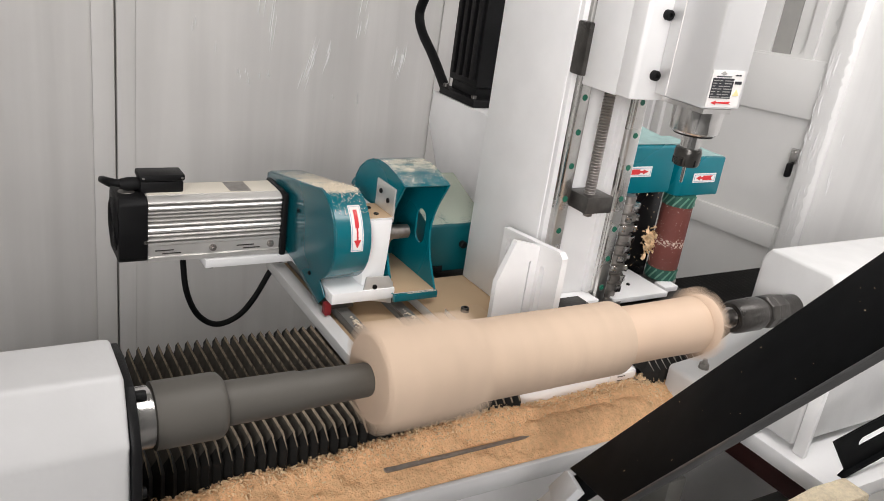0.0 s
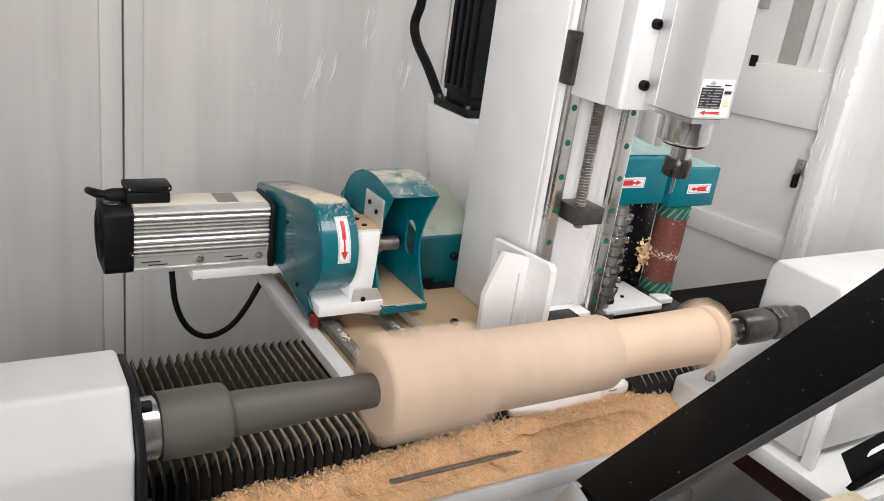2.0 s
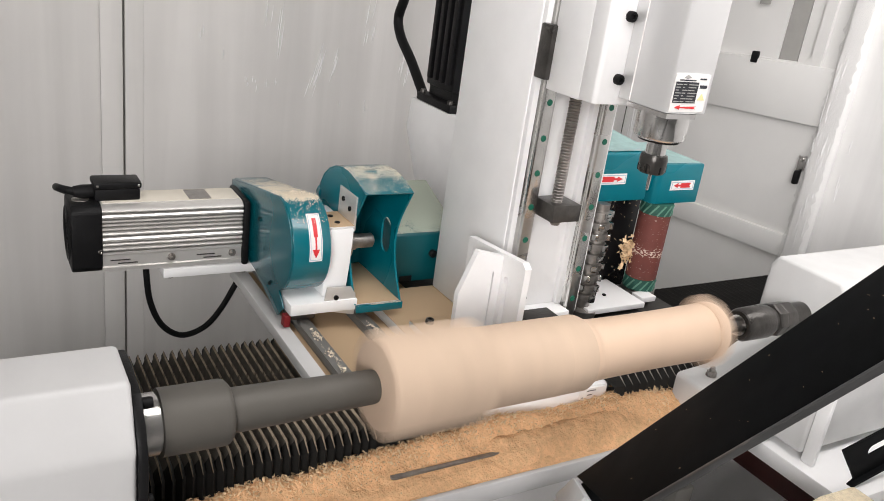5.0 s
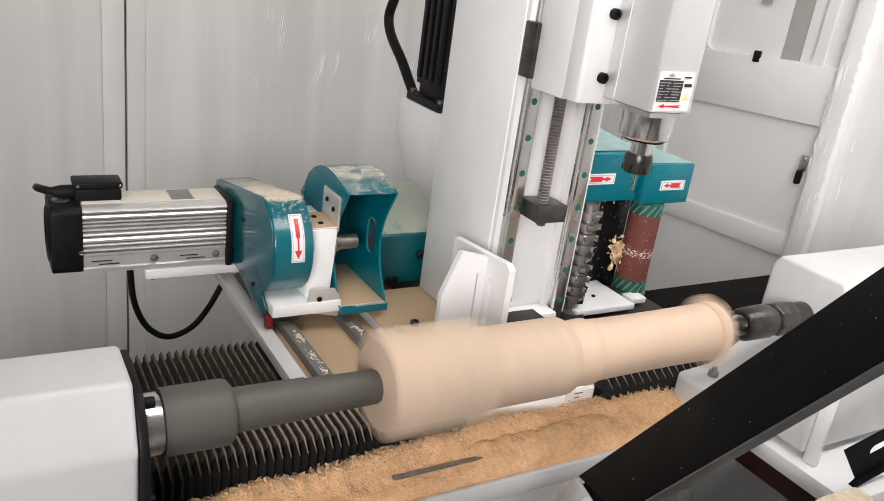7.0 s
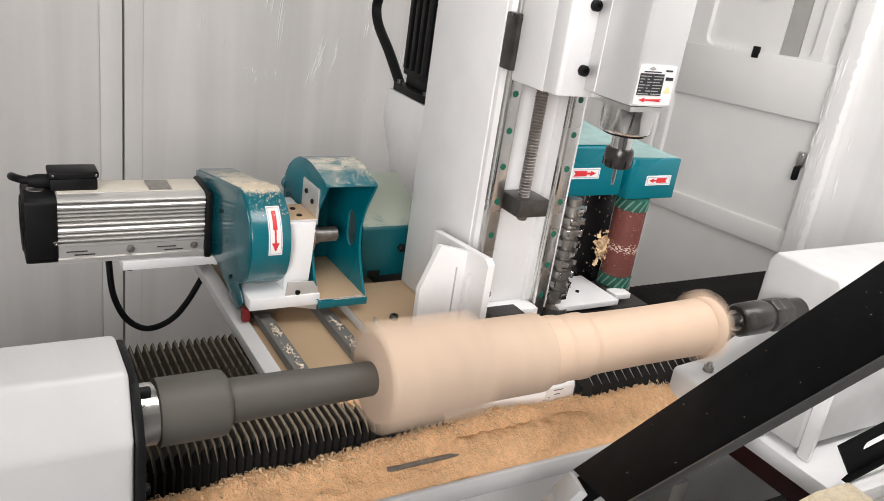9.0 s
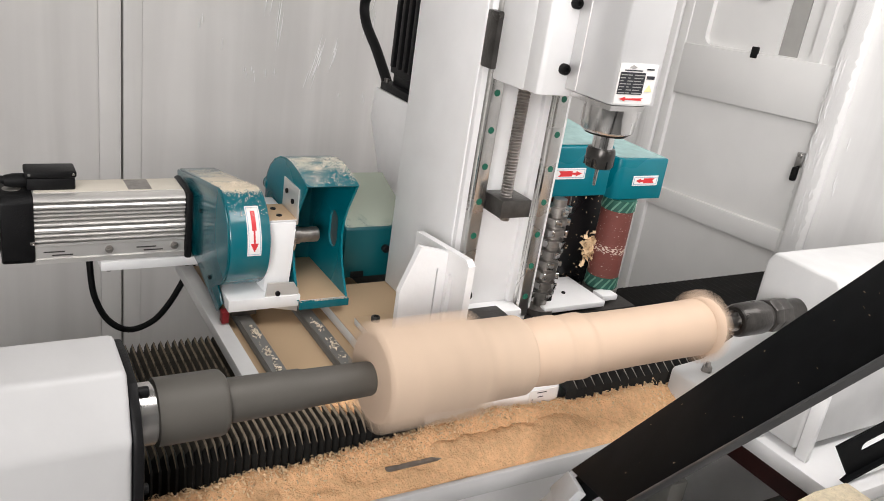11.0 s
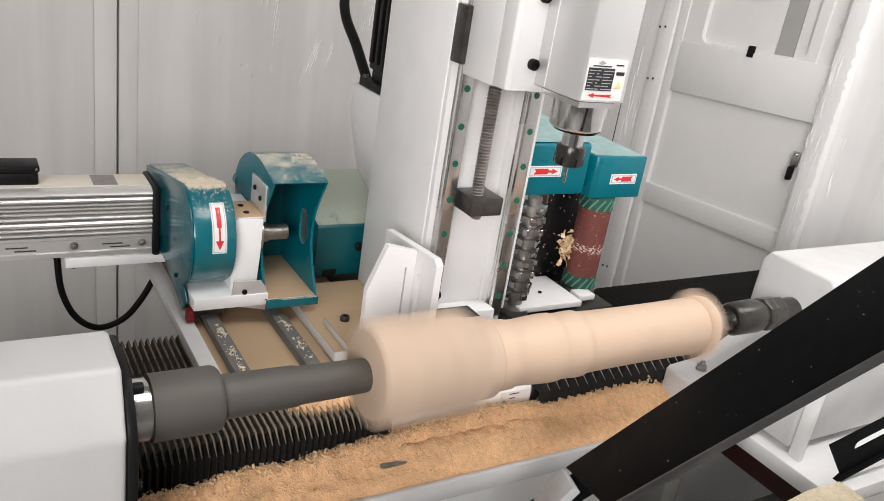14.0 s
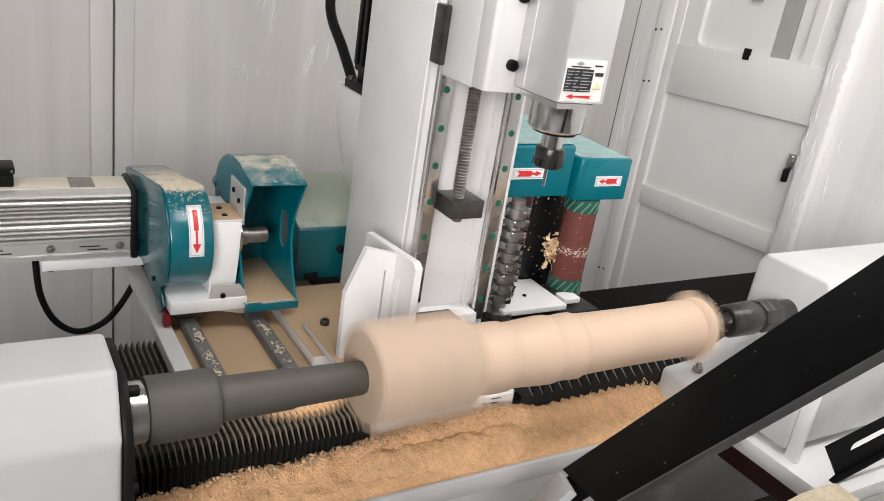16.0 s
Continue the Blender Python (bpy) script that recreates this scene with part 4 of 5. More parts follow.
part("runner_block", box(0.733, 0.748, 0.218, 0.250, 1.470, 1.556, 0.003), DARKSTEEL, sh, "dark rail runner block")
part("runner_block", box(0.885, 0.926, 0.205, 0.226, 1.470, 1.556, 0.003), DARKSTEEL, sh, "dark rail runner block")
bodyp = [(0.788, 0.103), (0.788, 0.007), (0.790, 0.002), (0.795, 0.0), (0.861, 0.0), (0.866, 0.002), (0.868, 0.007), (0.868, 0.139), (0.813, 0.139), (0.812, 0.103)]
part("spindle_body", prism(bodyp, "z", 1.470, 2.0, 0.001), ALUPAINT, sh, "silver square spindle housing")
part("seam", box(0.7868, 0.7882, 0.078, 0.0795, 1.472, 2.0, 0), STICKER, sh)
SC = (0.826, 0.041, 0)
part("nose_flange", plate([(0.7865, -0.002), (0.845, -0.002), (0.862, 0.014), (0.862, 0.070), (0.853, 0.083), (0.7865, 0.083)], [], "z", 1.4625, 1.4695), NOSE, sh)
part("nose", lathe([(1.4235, 0.022), (1.4236, 0.0335), (1.427, 0.0380), (1.4285, 0.0386), (1.4632, 0.0386)], "z", SC, 56), NOSE, sh, "polished steel spindle nose")
part("nose_seal", lathe([(1.4205, 0.016), (1.4206, 0.0300), (1.4234, 0.0325)], "z", SC, 40), BLACK, sh)
part("spindle_shaft", lathe([(1.398, 0.0152), (1.4204, 0.0152)], "z", SC, 32), NOSE, sh)
nut = part("collet_nut", lathe([(1.3715, 0.010), (1.371, 0.0185), (1.374, 0.0205), (1.393, 0.0212), (1.399, 0.0195), (1.400, 0.0152)], "z", SC, 40), DARKSTEEL, sh, "dark collet nut")
for k in range(6):
    a = math.pi / 3 * k + 0.4
    x, y = SC[0] + 0.0194 * math.cos(a), SC[1] + 0.0194 * math.sin(a)
    part("notch", lathe([(1.373, 0.0022), (1.384, 0.0022)], "z", (x, y, 0), 8), BLACK, nut)
part("cutter_bit", lathe([(1.342, 0.0010), (1.343, 0.0022), (1.355, 0.0027), (1.3712, 0.0027)], "z", SC, 14), STEEL, sh, "thin steel engraving bit")
# rating plate: unreadable writing stands as bars
rp = part("rating_plate", box(0.7890, 0.8568, -0.0015, 0.0000, 1.4730, 1.5265, 0), STICKER, sh, "white rating plate with black table", 0)
part("table", box(0.7916, 0.8359, -0.0022, -0.0015, 1.4859, 1.5155, 0), INK, rp, "", 0)
for r_ in range(7):
    for c0, c1 in ((0.7927, 0.8040), (0.8055, 0.8152), (0.8168, 0.8350)):
        part("bar", box(c0, c1 - 0.003 * ((r_ * 5 + int(c0 * 1000)) % 3), -0.0028, -0.0022, 1.4874 + 0.0040 * r_, 1.4886 + 0.0040 * r_, 0), SHADE, rp, "", 0)
part("bar", box(0.7977, 0.8290, -0.0022, -0.0015, 1.5172, 1.5188, 0), INK, rp, "", 0)
part("bar", box(0.8368, 0.8498, -0.0022, -0.0015, 1.5194, 1.5214, 0), INK, rp, "", 0)
part("emblem", prism([(0.8047, 1.5220), (0.8116, 1.5256), (0.8186, 1.5220), (0.8116, 1.5197)], "y", -0.0022, -0.0015, 0), SHADE, rp, "", 0)
part("warning_triangle", prism([(0.8394, 1.4904), (0.8533, 1.4904), (0.8464, 1.5000)], "y", -0.0022, -0.0015, 0), YELLOW, rp, "", 0)
part("bar", box(0.8394, 0.8533, -0.0022, -0.0015, 1.5072, 1.5117, 0), INK, rp, "", 0)
part("arrow", prism([(0.7977, 1.4794), (0.8081, 1.4827), (0.8081, 1.4804), (0.8402, 1.4814), (0.8359, 1.4794), (0.8402, 1.4775), (0.8081, 1.4785), (0.8081, 1.4763)], "y", -0.0022, -0.0015, 0), ARROW, rp, "", 0)
# ---- sawing unit: motor, belt cover, bearing, guard ----
mo = riding(thing("electric_motor", (0.2, 0.59, 1.054), "silver finned aluminium electric motor with black end cap", "motor"))
fins = [(0.545, 1.0545), (0.53, 1.0545), (0.53, 1.062), (0.5335, 1.0635), (0.5335, 1.083), (0.531, 1.085), (0.531, 1.0895)]
z = 1.0895
for k, (w, d) in enumerate(((0.0075, 0.0), (0.0085, 0.003), (0.0110, 0.0), (0.0085, 0.0), (0.0070, 0.003), (0.0075, 0.004), (0.0070, 0.001), (0.0100, 0.0), (0.0088, 0.001))):
    # a deep groove, then a fin with a rounded face
    fins += [(0.5460, z + 0.0008), (0.5460, z + 0.0026), (0.5310 + d, z + 0.0030), (0.5285 + d, z + 0.0030 + 0.25 * (w - 0.003)), (0.5278 + d, z + 0.0030 + 0.55 * (w - 0.003)), (0.5300 + d, z + w - 0.0004)]
    z += w
fins += [(0.534, 1.1672), (0.544, 1.1705), (0.610, 1.1705), (0.617, 1.164), (0.617, 1.0545)]
part("finned_body", prism(fins, "x", 0.116, 0.352, 0), ALU, mo, "finned aluminium body", 20)
part("top_cover", box(0.118, 0.350, 0.547, 0.608, 1.1707, 1.1722, 0.0005), TOPDUST, mo)
part("nameplate", box(0.262, 0.300, 0.551, 0.603, 1.1722, 1.1730, 0), WORNSTEEL, mo, "small grey nameplate")
ec = part("end_cap", prism([(0.528, 1.064), (0.538, 1.054), (0.611, 1.054), (0.621, 1.064), (0.621, 1.162), (0.611, 1.172), (0.538, 1.172), (0.528, 1.162)], "x", 0.068, 0.116, 0.004), BLACK, mo, "black fan end cap")
for k in range(7):
    r = 0.012 + 0.0055 * k
    bm = lathe([(0.067, r), (0.0655, r + 0.0012), (0.067, r + 0.0024)], "x", (0, 0.575, 1.113), 36, closed=False)
    part("grille_ring", bm, BLACK, ec)
part("oval_label", lathe([(1.1721, 0.014), (1.1727, 0.0135)], "z", (0.088, 0.572, 0), 28), WORNSTEEL, ec, "grey oval label")
bolt(ec, (0.112, 0.529, 1.093), "-y", 0.004, 0.004, "screw", STEEL)
part("front_flange", box(0.352, 0.364, 0.524, 0.625, 1.05, 1.173, 0.004), BLACK, mo)
tbx = part("terminal_box", box(0.109, 0.181, 0.557, 0.600, 1.172, 1.1925, 0.003), BLACK, mo, "black terminal box")
part("lid", box(0.107, 0.183, 0.555, 0.602, 1.193, 1.2045, 0.003), BLACK, tbx)
for x in (0.113, 0.178):
    bolt(tbx, (x, 0.5555, 1.199), "-y", 0.0022, 0.0015, "screw", STEEL)
part("cable_gland", lathe([(0.078, 0.009), (0.089, 0.011), (0.090, 0.0115), (0.109, 0.0115)], "x", (0, 0.577, 1.184), 16), BLACK, tbx)
part("cable", tube(smooth_path([(0.082, 0.577, 1.184), (0.070, 0.580, 1.186), (0.058, 0.60, 1.184), (0.060, 0.64, 1.172), (0.08, 0.68, 1.15)], 6), 0.0065), BLACK, mo)
for x in (0.228, 0.335):
    hexnut(mo, (x, 0.532, 1.074), "-y", 0.0058, 0.005)
for x in (0.146, 0.158, 0.29, 0.302):
    part("slot", box(x - 0.018, x + 0.014, 0.5322, 0.5337, 1.0672 + (0.006 if x in (0.146, 0.29) else 0), 1.0690 + (0.006 if x in (0.146, 0.29) else 0), 0), DARKSTEEL, mo)
part("motor_shelf", box(0.214, 0.392, 0.526, 0.66, 1.036, 1.052, 0.001), WHITE, mo, "white steel motor shelf")
for x in (0.228, 0.36):
    bolt(mo, (x, 0.54, 1.036), "-z", 0.006, 0.005)
part("hanging_cable", tube(smooth_path([(0.219, 0.721, 1.010), (0.219, 0.710, 0.975), (0.225, 0.699, 0.909), (0.249, 0.699, 0.853), (0.288, 0.699, 0.826), (0.333, 0.699, 0.839), (0.367, 0.699, 0.878), (0.399, 0.699, 0.938), (0.423, 0.704, 0.977)], 8), 0.0062), BLACK, mo, "black drooping cable")

bc = riding(thing("belt_cover", (0.4, 0.5, 1.03), "teal painted belt cover speckled with sawdust", "belt cover", "teal belt covers"))
C1, C2 = (0.450, 1.129), 0.086
arc = [(C1[0] - C2 * math.cos(radians(a)), C1[1] + C2 * math.sin(radians(a))) for a in range(-72, 85, 6)]
cov = [(0.72, 1.043), (0.54, 1.0425)] + arc + [(0.715, 1.162), (0.725, 1.155)]
part("shell", prism(cov, "x", 0.392, 0.460, 0.003), TEAL, bc, "", 40)
side = [(0.72, 1.158), (0.718, 1.043), (0.55, 1.034), (0.415, 1.002), (0.388, 1.028)] + [q for q in arc if q[1] > 1.05]
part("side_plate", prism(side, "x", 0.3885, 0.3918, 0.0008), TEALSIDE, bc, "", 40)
for p in ((0.46, 1.045), (0.535, 1.14), (0.60, 1.055)):
    bolt(bc, (0.3885, p[0], p[1]), "-x", 0.004, 0.003)


def on_arc(a, r):
    return C1[0] - r * math.cos(radians(a)), C1[1] + r * math.sin(radians(a))


def arc_patch(x0, x1, a0, a1, r0, r1, n=10):
    bm = bmesh.new()
    rows = []
    for i in range(n + 1):
        a = a0 + (a1 - a0) * i / n
        (ya, za), (yb, zb) = on_arc(a, r0), on_arc(a, r1)
        rows.append([bm.verts.new(p) for p in ((x0, ya, za), (x0, yb, zb), (x1, yb, zb), (x1, ya, za))])
    for p, q in zip(rows, rows[1:]):
        for k in range(3):
            bm.faces.new((p[k], p[k + 1], q[k + 1], q[k]))
    bmesh.ops.recalc_face_normals(bm, faces=bm.faces)
    return bm


st = part("sticker", arc_patch(0.4205, 0.4435, -4, 52, C2 - 0.0005, C2 + 0.0008), STICKER, bc, "white sticker with red arrow")
for x0, x1, a0, a1 in ((0.4222, 0.4229, -2.5, 50.5), (0.4411, 0.4418, -2.5, 50.5), (0.4222, 0.4418, -2.5, -1.9), (0.4222, 0.4418, 49.9, 50.5)):
    part("border", arc_patch(x0, x1, a0, a1, C2 + 0.0007, C2 + 0.0013), STICKBLUE, st)
part("arrow_shaft", arc_patch(0.4284, 0.4356, 24, 46, C2 + 0.0007, C2 + 0.0013), ARROW, st)
part("arrow_neck", arc_patch(0.4305, 0.4335, 8, 24, C2 + 0.0007, C2 + 0.0013), ARROW, st)
for k in range(5):
    w = 0.0012 * (k + 1)
    part("arrow_tip", arc_patch(0.4320 - w, 0.4320 + w, 1 + 1.8 * k, 2.8 + 1.8 * k, C2 + 0.0007, C2 + 0.0013, 2), ARROW, st)

bb = riding(thing("bearing_block", (0.46, 0.45, 1.02), "white steel bearing block on a thick base", "bearing block"))
part("base", box(0.396, 0.521, 0.370, 0.66, 1.0195, 1.041, 0.002), WHITE, bb)
part("body", prism([(0.4605, 1.0415), (0.505, 1.0415), (0.509, 1.10), (0.511, 1.168), (0.4605, 1.168)], "y", 0.390, 0.52, 0.003), WHITE, bb)
part("top_plate", box(0.461, 0.512, 0.392, 0.47, 1.1685, 1.1725, 0.001), WHITEDUST, bb)
for y in (0.412, 0.445):
    bolt(bb, (0.487, y, 1.1725), "z", 0.005, 0.002)
part("upper_angle", box(0.512, 0.516, 0.396, 0.47, 1.160, 1.223, 0.001), ALU, bb, "grey steel angle plate")
for y, z in ((0.418, 1.195), (0.448, 1.204)):
    bolt(bb, (0.512, y, z), "-x", 0.0045, 0.003)
part("lower_angle", prism([(0.456, 1.022), (0.518, 1.008), (0.518, 1.048), (0.508, 1.064), (0.462, 1.066)], "y", 0.3735, 0.377, 0.0008), ALU, bb, "grey steel angle plate")
part("lower_angle", box(0.515, 0.519, 0.377, 0.43, 1.012, 1.05, 0.001), ALU, bb, "grey steel angle plate")
bolt(bb, (0.480, 0.3735, 1.046), "-y", 0.0045, 0.003)
bolt(bb, (0.505, 0.3735, 1.036), "-y", 0.0045, 0.003)
part("bearing_ring", lathe([(0.511, 0.031), (0.517, 0.031), (0.519, 0.027), (0.519, 0.012)], "x", (0, 0.432, 1.127), 40), STEEL, bb)
part("saw_shaft", lathe([(0.512, 0.016), (0.532, 0.016), (0.533, 0.0135), (0.566, 0.0135), (0.568, 0.011)], "x", (0, 0.432, 1.127), 28), WORNSTEEL, bb, "bare steel arbor")
part("wiper", box(0.388, 0.400, 0.376, 0.392, 0.9965, 1.0185, 0.002), RED, bb, "red rubber wiper")
part("slide_shoe", box(0.41, 0.455, 0.40, 0.47, 0.9955, 1.0193, 0.002), DARKSTEEL, bb)

gd = riding(thing("blade_guard", (0.58, 0.5, 1.0), "open teal sheet-metal blade guard sprinkled with sawdust", "guard"))
front = []
for k in range(13):
    t = k / 12
    front.append((0.421 + 0.046 * math.sin(math.pi * t), 1.002 + 0.213 * t))
front[-1] = (0.422, 1.217)
top = [(0.46, 1.229), (0.50, 1.2355), (0.53, 1.235), (0.56, 1.229), (0.588, 1.216), (0.612, 1.197), (0.627, 1.174), (0.628, 1.14), (0.620, 1.06), (0.612, 1.002)]
outl = front + top
part("side_plate", plate(outl, [], "x", 0.544, 0.548), TEALCLEAN, gd)
part("side_plate", plate(outl, [slot_loop((0.505, 1.106), 0.040, 0.072)], "x", 0.638, 0.642), TEALCLEAN, gd, "slotted side plate")
bm = bmesh.new()
strip = [front[-1]] + top
rows = []
for y, z in strip:
    d = Vector((0, y - 0.53, z - 1.11)).normalized() * 0.003
    rows.append([bm.verts.new(p) for p in ((0.544, y, z), (0.642, y, z), (0.642, y + d.y, z + d.z), (0.544, y + d.y, z + d.z))])
for p, q in zip(rows, rows[1:]):
    for k in range(4):
        bm.faces.new((p[k], p[(k + 1) % 4], q[(k + 1) % 4], q[k]))
bm.faces.new(rows[0])
bm.faces.new(rows[-1][::-1])
bmesh.ops.recalc_face_normals(bm, faces=bm.faces)
part("top_shell", bm, TEALGUARD, gd, "curved top under sawdust", 40)
part("hinge_knob", lathe([(0.625, 0.015), (0.640, 0.015), (0.646, 0.011)], "y", (0.556, 0, 1.155), 20), TEALCLEAN, gd)
part("floor_sheet", box(0.548, 0.638, 0.421, 0.61, 1.0005, 1.003, 0.0005), WHITEDUST, gd)
part("front_lip", box(0.546, 0.642, 0.412, 0.4205, 0.988, 1.0025, 0.001), TEALGUARD, gd, "teal front lip under chips")


def guard_top(r):
    t = r.random() ** 0.55
    y = 0.425 + 0.10 * t
    zz = 1.219 + 0.0165 * math.sin(min(1, (y - 0.422) / 0.095) * math.pi / 2)
    return (r.uniform(0.548, 0.64), y, zz + 0.0025)


guard_chips = riding(flake_object("wood_shavings", *flakes(900, guard_top, 0.0018, 31), (0.58, 0.46, 1.22), PALECHIP, "pale chips scattered over the teal guard", "shavings"))


def cover_top(r):
    a = r.uniform(40, 90)
    y, z = on_arc(a, C2 + 0.002)
    if r.random() < 0.5:
        y = r.uniform(0.44, 0.5)
        z = 1.216 - (y - 0.44) * 0.19
    return (r.uniform(0.395, 0.458), y, z)


riding(flake_object("wood_shavings", *flakes(500, cover_top, 0.0018, 33), (0.4, 0.42, 1.2), PALECHIP, "pale chips scattered over the teal belt cover", "shavings"))

c2 = riding(thing("rear_cover", (0.73, 0.58, 1.0), "dark teal motor cover under a film of dust", "cover"))
part("shell", prism([(0.50, 1.0005), (0.50, 1.102), (0.505, 1.106), (0.66, 1.165), (0.67, 1.16), (0.67, 1.0005)], "x", 0.655, 0.80, 0.003), TEALFILM, c2)
part("knob", lathe([(0.490, 0.006), (0.492, 0.008), (0.50, 0.008)], "y", (0.742, 0, 1.06), 16), BLACK, c2)
part("notch", box(0.672, 0.700, 0.496, 0.5, 1.001, 1.015, 0.002), BLACK, c2)

# ---- moulding cutter and drum sander ----
tbm = riding(thing("tool_beam", (1.08, 0.35, 0.975), "dark steel beam carrying the cutter and the drum", "beam"))
part("beam", box(0.926, 1.20, 0.25, 0.385, 0.994, 1.004, 0.003), OILY, tbm)
part("support_plate", box(0.962, 1.112, 0.248, 0.37, 1.012, 1.024, 0.002), WHITE, tbm, "white support plate")
part("support_plate", box(1.122, 1.162, 0.268, 0.30, 1.012, 1.024, 0.002), WHITE, tbm, "white support plate")
part("rear_plate", box(1.069, 1.165, 0.375, 0.383, 1.0045, 1.235, 0.001), BLACKCHIPS, tbm, "black splash plate")
part("edge_strip", box(1.036, 1.066, 0.362, 0.383, 1.0045, 1.235, 0.001), REDBROWN, tbm, "brown edge strip")
part("edge_trim", box(1.066, 1.069, 0.360, 0.375, 1.0045, 1.235, 0.0005), WORNSTEEL, tbm)
bolt(tbm, (1.045, 0.30, 1.024), "z", 0.004, 0.003)

mc = riding(thing("moulding_cutter", (0.975, 0.275, 1.02), "stacked steel moulding cutter with square knives", "cutter"))
part("arbor", lathe([(1.0045, 0.028), (1.018, 0.030), (1.02, 0.013), (1.235, 0.013)], "z", (0.968, 0.275, 0), 32), WORNSTEEL, mc)
for k in range(9):
    z = 1.038 + 0.0212 * k
    d = part("cutter_disc", lathe([(z, 0.017), (z + 0.001, 0.0205), (z + 0.0125, 0.0205), (z + 0.0135, 0.017)], "z", (0.968, 0.275, 0), 36), WORNSTEEL, mc)
    for j in range(4):
        a = math.pi / 2 * j + 0.38 * k
        bm = box(-0.006, 0.006, 0.016, 0.0255, -0.0062, 0.0062, 0.0007)
        bmesh.ops.transform(bm, matrix=Matrix.Translation((0.968, 0.275, z + 0.0068)) @ Matrix.Rotation(a, 4, "Z"), verts=bm.verts)
        part("knife", bm, STEEL, d)
ds = riding(thing("drum_sander", (1.162, 0.325, 1.0), "red-brown drum sander with green ends", "sander"))
DC = (1.162, 0.325, 0)
part("foot_disc", lathe([(1.0045, 0.036), (1.02, 0.036), (1.022, 0.02)], "z", DC, 40), WORNSTEEL, ds)
part("abrasive_sleeve", lathe([(1.046, 0.0325), (1.195, 0.0325)], "z", DC, 56), ABRASIVE, ds)
for z0, z1 in ((1.022, 1.049), (1.190, 1.216)):
    g = part("green_end", lathe([(z0, 0.030), (z0 + 0.001, 0.0332), (z1 - 0.001, 0.0332), (z1, 0.030)], "z", DC, 56), GREENTAPE, ds, "green backing strip")
    for k in range(14):
        a = 2 * math.pi * k / 14
        bm = box(-0.0018, 0.0018, -0.0004, 0.0004, -0.0135, 0.0135, 0)
        M = Matrix.Translation((DC[0], DC[1], (z0 + z1) / 2)) @ Matrix.Rotation(a, 4, "Z") @ Matrix.Translation((0, -0.0334, 0)) @ Matrix.Rotation(0.6, 4, "Y")
        bmesh.ops.transform(bm, matrix=M, verts=bm.verts)
        part("tape", bm, TAPE, g)
da = riding(thing("cutter_cover", (1.03, 0.36, 1.228), "teal belt cover with a red arrow sticker", "belt cover", "teal belt covers"))
part("shell", prism([(0.300, 1.228), (0.300, 1.322), (0.304, 1.326), (0.47, 1.340), (0.47, 1.228)], "x", 0.925, 1.097, 0.003), TEALCLEAN, da)
part("top_dust", prism([(0.306, 1.3275), (0.306, 1.3283), (0.468, 1.342), (0.468, 1.341)], "x", 0.928, 1.094, 0), mat("teal_under_pale_dust", (0.30, 0.44, 0.43), 0.7, var=0.2, scale=50), da)
arrow_sticker(da, 0.960, 1.035, 0.300, 1.2635, 1.2845, True)
part("cable", tube(smooth_path([(0.95, 0.46, 1.345), (0.98, 0.45, 1.352), (1.02, 0.44, 1.35), (1.04, 0.46, 1.33)], 5), 0.006), BLACK, da)
db = riding(thing("drum_cover", (1.19, 0.36, 1.217), "teal belt cover with a red arrow sticker", "belt cover", "teal belt covers"))
part("shell", prism([(1.117, 0.318), (1.121, 0.306), (1.131, 0.300), (1.245, 0.300), (1.251, 0.47), (1.117, 0.47)], "z", 1.217, 1.300, 0.003), TEALCLEAN, db)
part("top_dust", prism([(1.124, 0.312), (1.241, 0.305), (1.246, 0.466), (1.122, 0.466)], "z", 1.3002, 1.3008, 0), bpy.data.materials["teal_under_pale_dust"], db)
arrow_sticker(db, 1.160, 1.226, 0.300, 1.246, 1.266, False)


def chip_clump(r):
    return (1.128 + r.gauss(0, 0.010), 0.350 - abs(r.gauss(0, 0.008)), 1.098 + r.gauss(0, 0.013))


clump = riding(flake_object("wood_shavings", *flakes(120, chip_clump, 0.012, 41), (1.06, 0.36, 1.11), FLAKE, "clump of pale shavings caught on a black plate", "shavings"))


def plate_chips(r):
    return (r.uniform(1.072, 1.16), 0.3735, 1.02 + 0.2 * r.random() ** 1.4)


specks = riding(flake_object("wood_shavings", *flakes(45, plate_chips, 0.0035, 43), (1.08, 0.37, 1.1), FLAKE, "small chips stuck on a black plate", "shavings"))

# ---- black arm in front ----
FAR, NEAR = Vector((0.521, -0.160, 1.013)), Vector((0.5458, -0.4488, 1.4452))
LOW = Vector((0.4607, -0.5174, 1.4042))
D = (NEAR - FAR).normalized()
W = (LOW - NEAR)
W = (W - D * W.dot(D)).normalized()
T = D.cross(W).normalized()
if T.dot(Vector((-0.155, -0.819, 1.653)) - NEAR) < 0:
    T = -T
ar = thing("support_arm", tuple(FAR), "black painted steel support arm fixed to the tray edge", "arm")


def armbox(u0, u1, v0, v1, w0, w1, bev=0.001):
    bm = box(u0, u1, v0, v1, w0, w1, bev)
    M = Matrix((D, W, T)).transposed().to_4x4()
    bmesh.ops.transform(bm, matrix=Matrix.Translation(FAR) @ M, verts=bm.verts)
    bmesh.ops.recalc_face_normals(bm, faces=bm.faces)
    return bm


def armprism(pts, w0, w1, bev=0.001):
    bm = prism(pts, "z", w0, w1, bev)
    M = Matrix((D, W, T)).transposed().to_4x4()
    bmesh.ops.transform(bm, matrix=Matrix.Translation(FAR) @ M, verts=bm.verts)
    bmesh.ops.recalc_face_normals(bm, faces=bm.faces)
    return bm


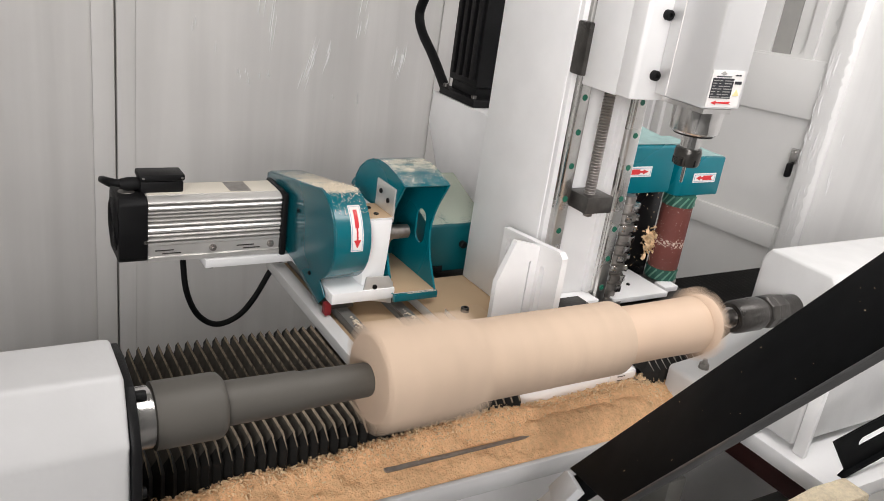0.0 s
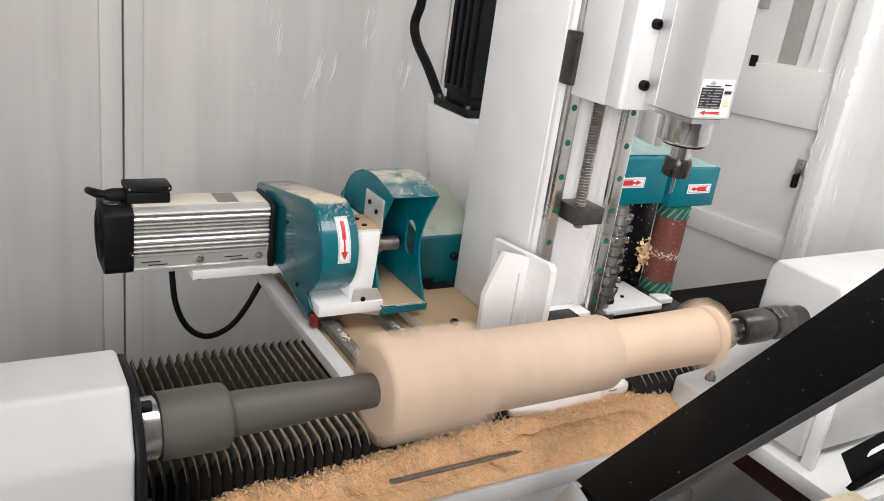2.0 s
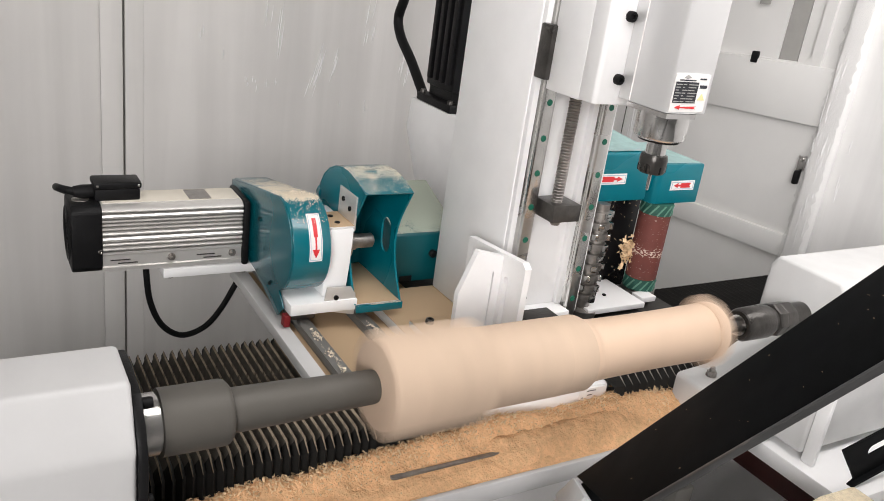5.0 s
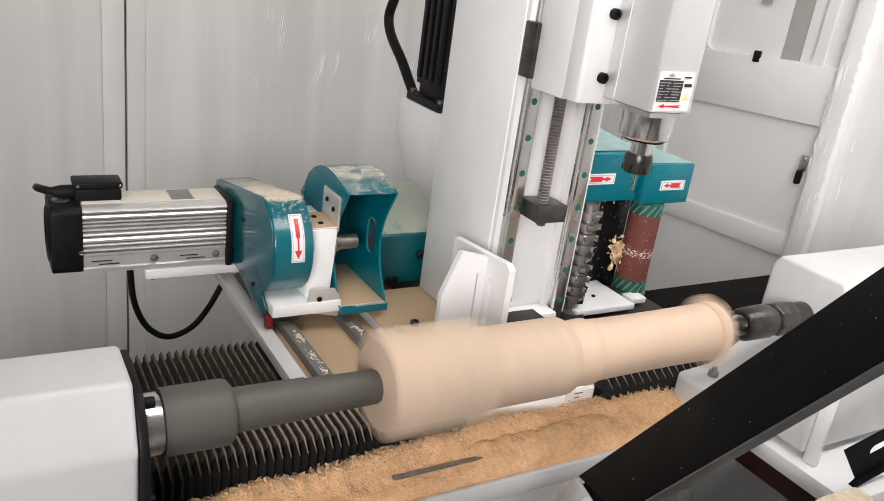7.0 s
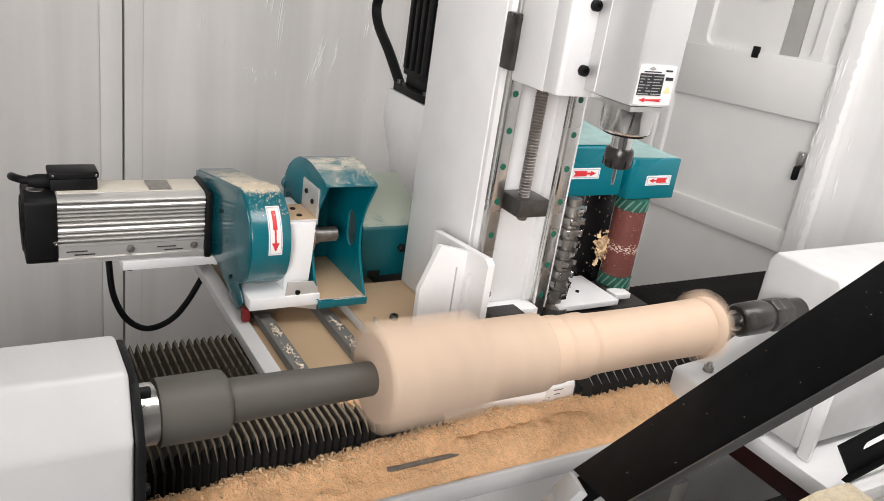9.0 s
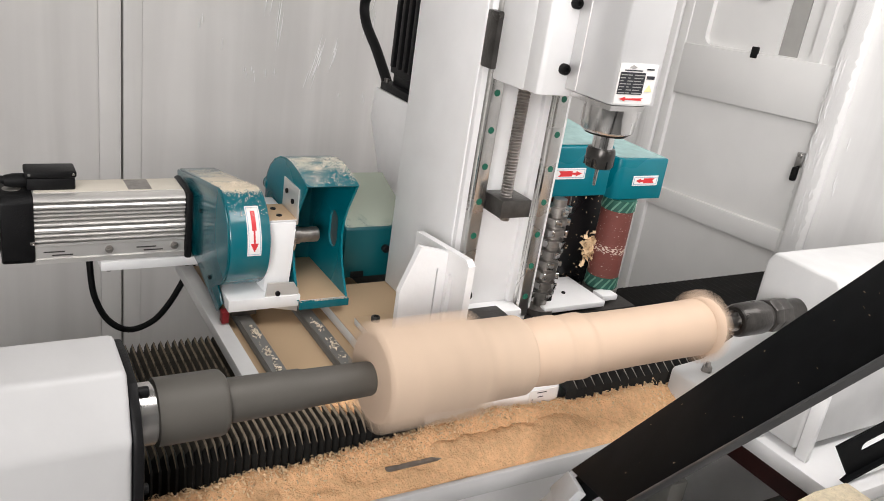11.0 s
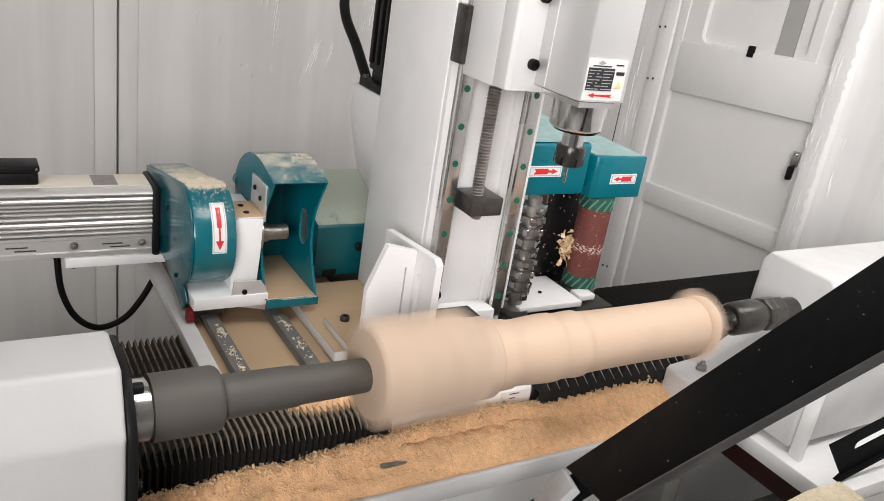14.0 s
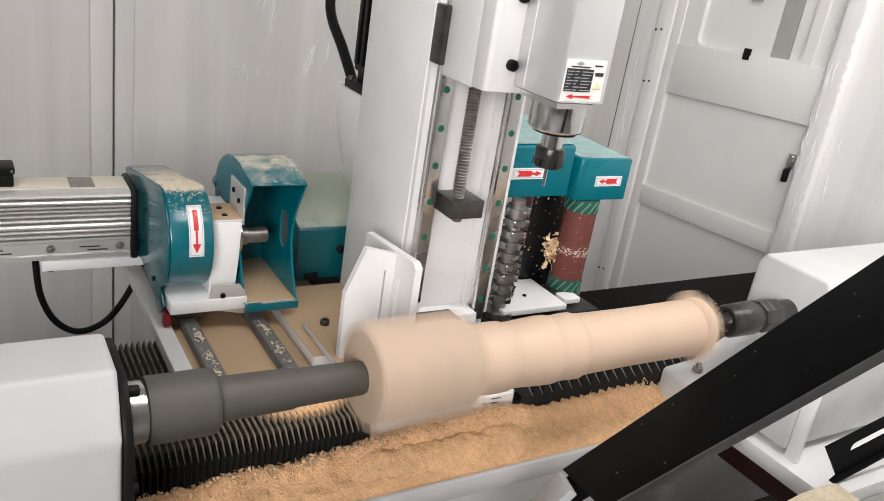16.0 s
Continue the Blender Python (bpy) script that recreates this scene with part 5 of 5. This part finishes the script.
part("web", armprism([(0.0, 0.0), (0.72, 0.0), (0.72, 0.126), (0.15, 0.126)], -0.005, 0.0), BLACKBAR, ar)
# The highlight along the lower lip is put into its grey colour.
part("edge_lip", armbox(0.148, 0.72, 0.126, 0.1315, -0.006, 0.002, 0.002), mat("grey_edge_highlight", (0.075, 0.075, 0.075), 0.35, 0.3, var=0.2), ar, "lower lip with its highlight put into the grey")
part("end_bracket", armprism([(-0.02, 0.030), (0.02, 0.020), (0.075, 0.075), (0.03, 0.09)], 0.001, 0.012), BRACKET, ar, "grey steel end bracket")
part("end_bracket", armprism([(-0.075, 0.020), (-0.03, 0.010), (0.01, 0.085), (-0.03, 0.09)], -0.012, -0.002), BRACKET, ar, "grey steel end bracket")
part("end_link", armbox(-0.17, 0.05, 0.012, 0.036, -0.034, -0.006), BLACKBAR, ar)
part("end_link", armbox(-0.20, -0.04, 0.040, 0.075, -0.034, -0.013), BRACKET, ar)



def arm_specks(r):
    return FAR + D * r.uniform(0.08, 0.62) + W * r.uniform(0.01, 0.12) + T * 0.0012


flake_object("wood_shavings", *flakes(22, arm_specks, 0.0013, 77), tuple(FAR), FLAKE, "tiny pale specks on the black support arm", "shavings")

# ---- slotted plate and sill by the tailstock ----
sl = thing("front_sill", (1.4, -0.3, 0.0), "white enclosure sill rail along the machine front", "sill")
part("rail", box(1.132, 2.0, -0.235, -0.202, 0.79, 0.872, 0.003), WHITE, sl)
part("track", box(1.09, 2.0, -0.30, -0.236, 0.80, 0.845, 0.002), SHADE, sl)
part("rail", box(1.09, 2.0, -0.36, -0.301, 0.78, 0.852, 0.003), WHITE, sl)
part("post", box(1.3, 1.36, -0.355, -0.22, 0.0, 0.779, 0.003), WHITE, sl)
P = [(1.068, 0.956), (1.199, 0.982), (1.40, 1.022), (1.44, 0.94), (1.245, 0.901), (1.135, 0.883)]


def skew_slot(c, L, w, ang, n=8):
    out = []
    for k in range(n + 1):
        a = -math.pi / 2 + math.pi * k / n
        out.append((L / 2 + w / 2 * math.cos(a), w / 2 * math.sin(a)))
    for k in range(n + 1):
        a = math.pi / 2 + math.pi * k / n
        out.append((-L / 2 + w / 2 * math.cos(a), w / 2 * math.sin(a)))
    ca_, sa = math.cos(ang), math.sin(ang)
    return [(c[0] + ca_ * x - sa * y, c[1] + sa * x + ca_ * y) for x, y in out]


sb = thing("slotted_plate", (1.2, -0.2, 0.88), "black slotted steel plate on the front sill", "plate")
part("plate", plate(P, [skew_slot((1.200, 0.947), 0.090, 0.020, 0.19)], "y", -0.203, -0.199), BLACKBAR, sb)
part("folded_edge", prism([(1.120, 0.874), (1.440, 0.934), (1.442, 0.941), (1.135, 0.883)], "y", -0.212, -0.199, 0.0005), BLACKBAR, sb)

fo = solo("cream_board", prism([(0.955, 0.853), (0.962, 0.872), (1.03, 0.884), (1.120, 0.880), (1.128, 0.853)], "y", -0.262, -0.212, 0.004), FOAM, (1.07, -0.27, 0.853), "rough cream offcut of board lying on the sill", "offcut")


def resize(th, k, off):
    """Scale and shift a finished thing to fit the camera's view."""
    for ob in [th] + list(th.children_recursive):
        if ob.type == "MESH":
            for v in ob.data.vertices:
                v.co *= k
        ob.location *= k
    th.location += Vector(off)


resize(mo, 1.045, (0.0070, 0.0369, -0.0690))
for th in (tbm, mc, ds, da, db, clump, specks):
    resize(th, 1.035, (0.0005, 0.0287, -0.0579))
resize(gd, 0.958, (-0.0065, -0.0344, 0.0694))
resize(guard_chips, 0.958, (-0.0065, -0.0344, 0.0694))


def motions():
    keys = [(t, s) for t, s in SLIDE]
    for ob in CARRIED:
        b = ob.location.copy()
        walk(ob, [(t, pose(b.x - s, b.y, b.z + 0.02 * (s - 0.10))) for t, s in keys])
    # the folds of the bellows close up on one side and open on the other
    for f, x, share in FOLDS:
        walk(f, [(t, pose(x - s * share, 0, 0)) for t, s in keys])
    # the turned surface grows as the rough sleeve gives way
    for ob, lag in ((sleeve_a, 0.1345), (sleeve_b, 0.0)):
        b = ob.location.copy()
        walk(ob, [(t, pose(b.x - max(0.0, s - lag), b.y, b.z)) for t, s in keys])
    d = drift.location.copy()
    walk(drift, [(t, pose(d.x - s, d.y, d.z)) for t, s in ((0, 0.0), (3.5, 0.05), (7, 0.11), (9, 0.145), (12.5, 0.20), (16, 0.265))])
    # spindle: many turns a second
    for ob in (wp, dc):
        b = ob.location.copy()
        walk(ob, [(i / FPS, pose(b.x, b.y, b.z, 84.0 * i)) for i in range(16 * FPS + 1)])


motions()
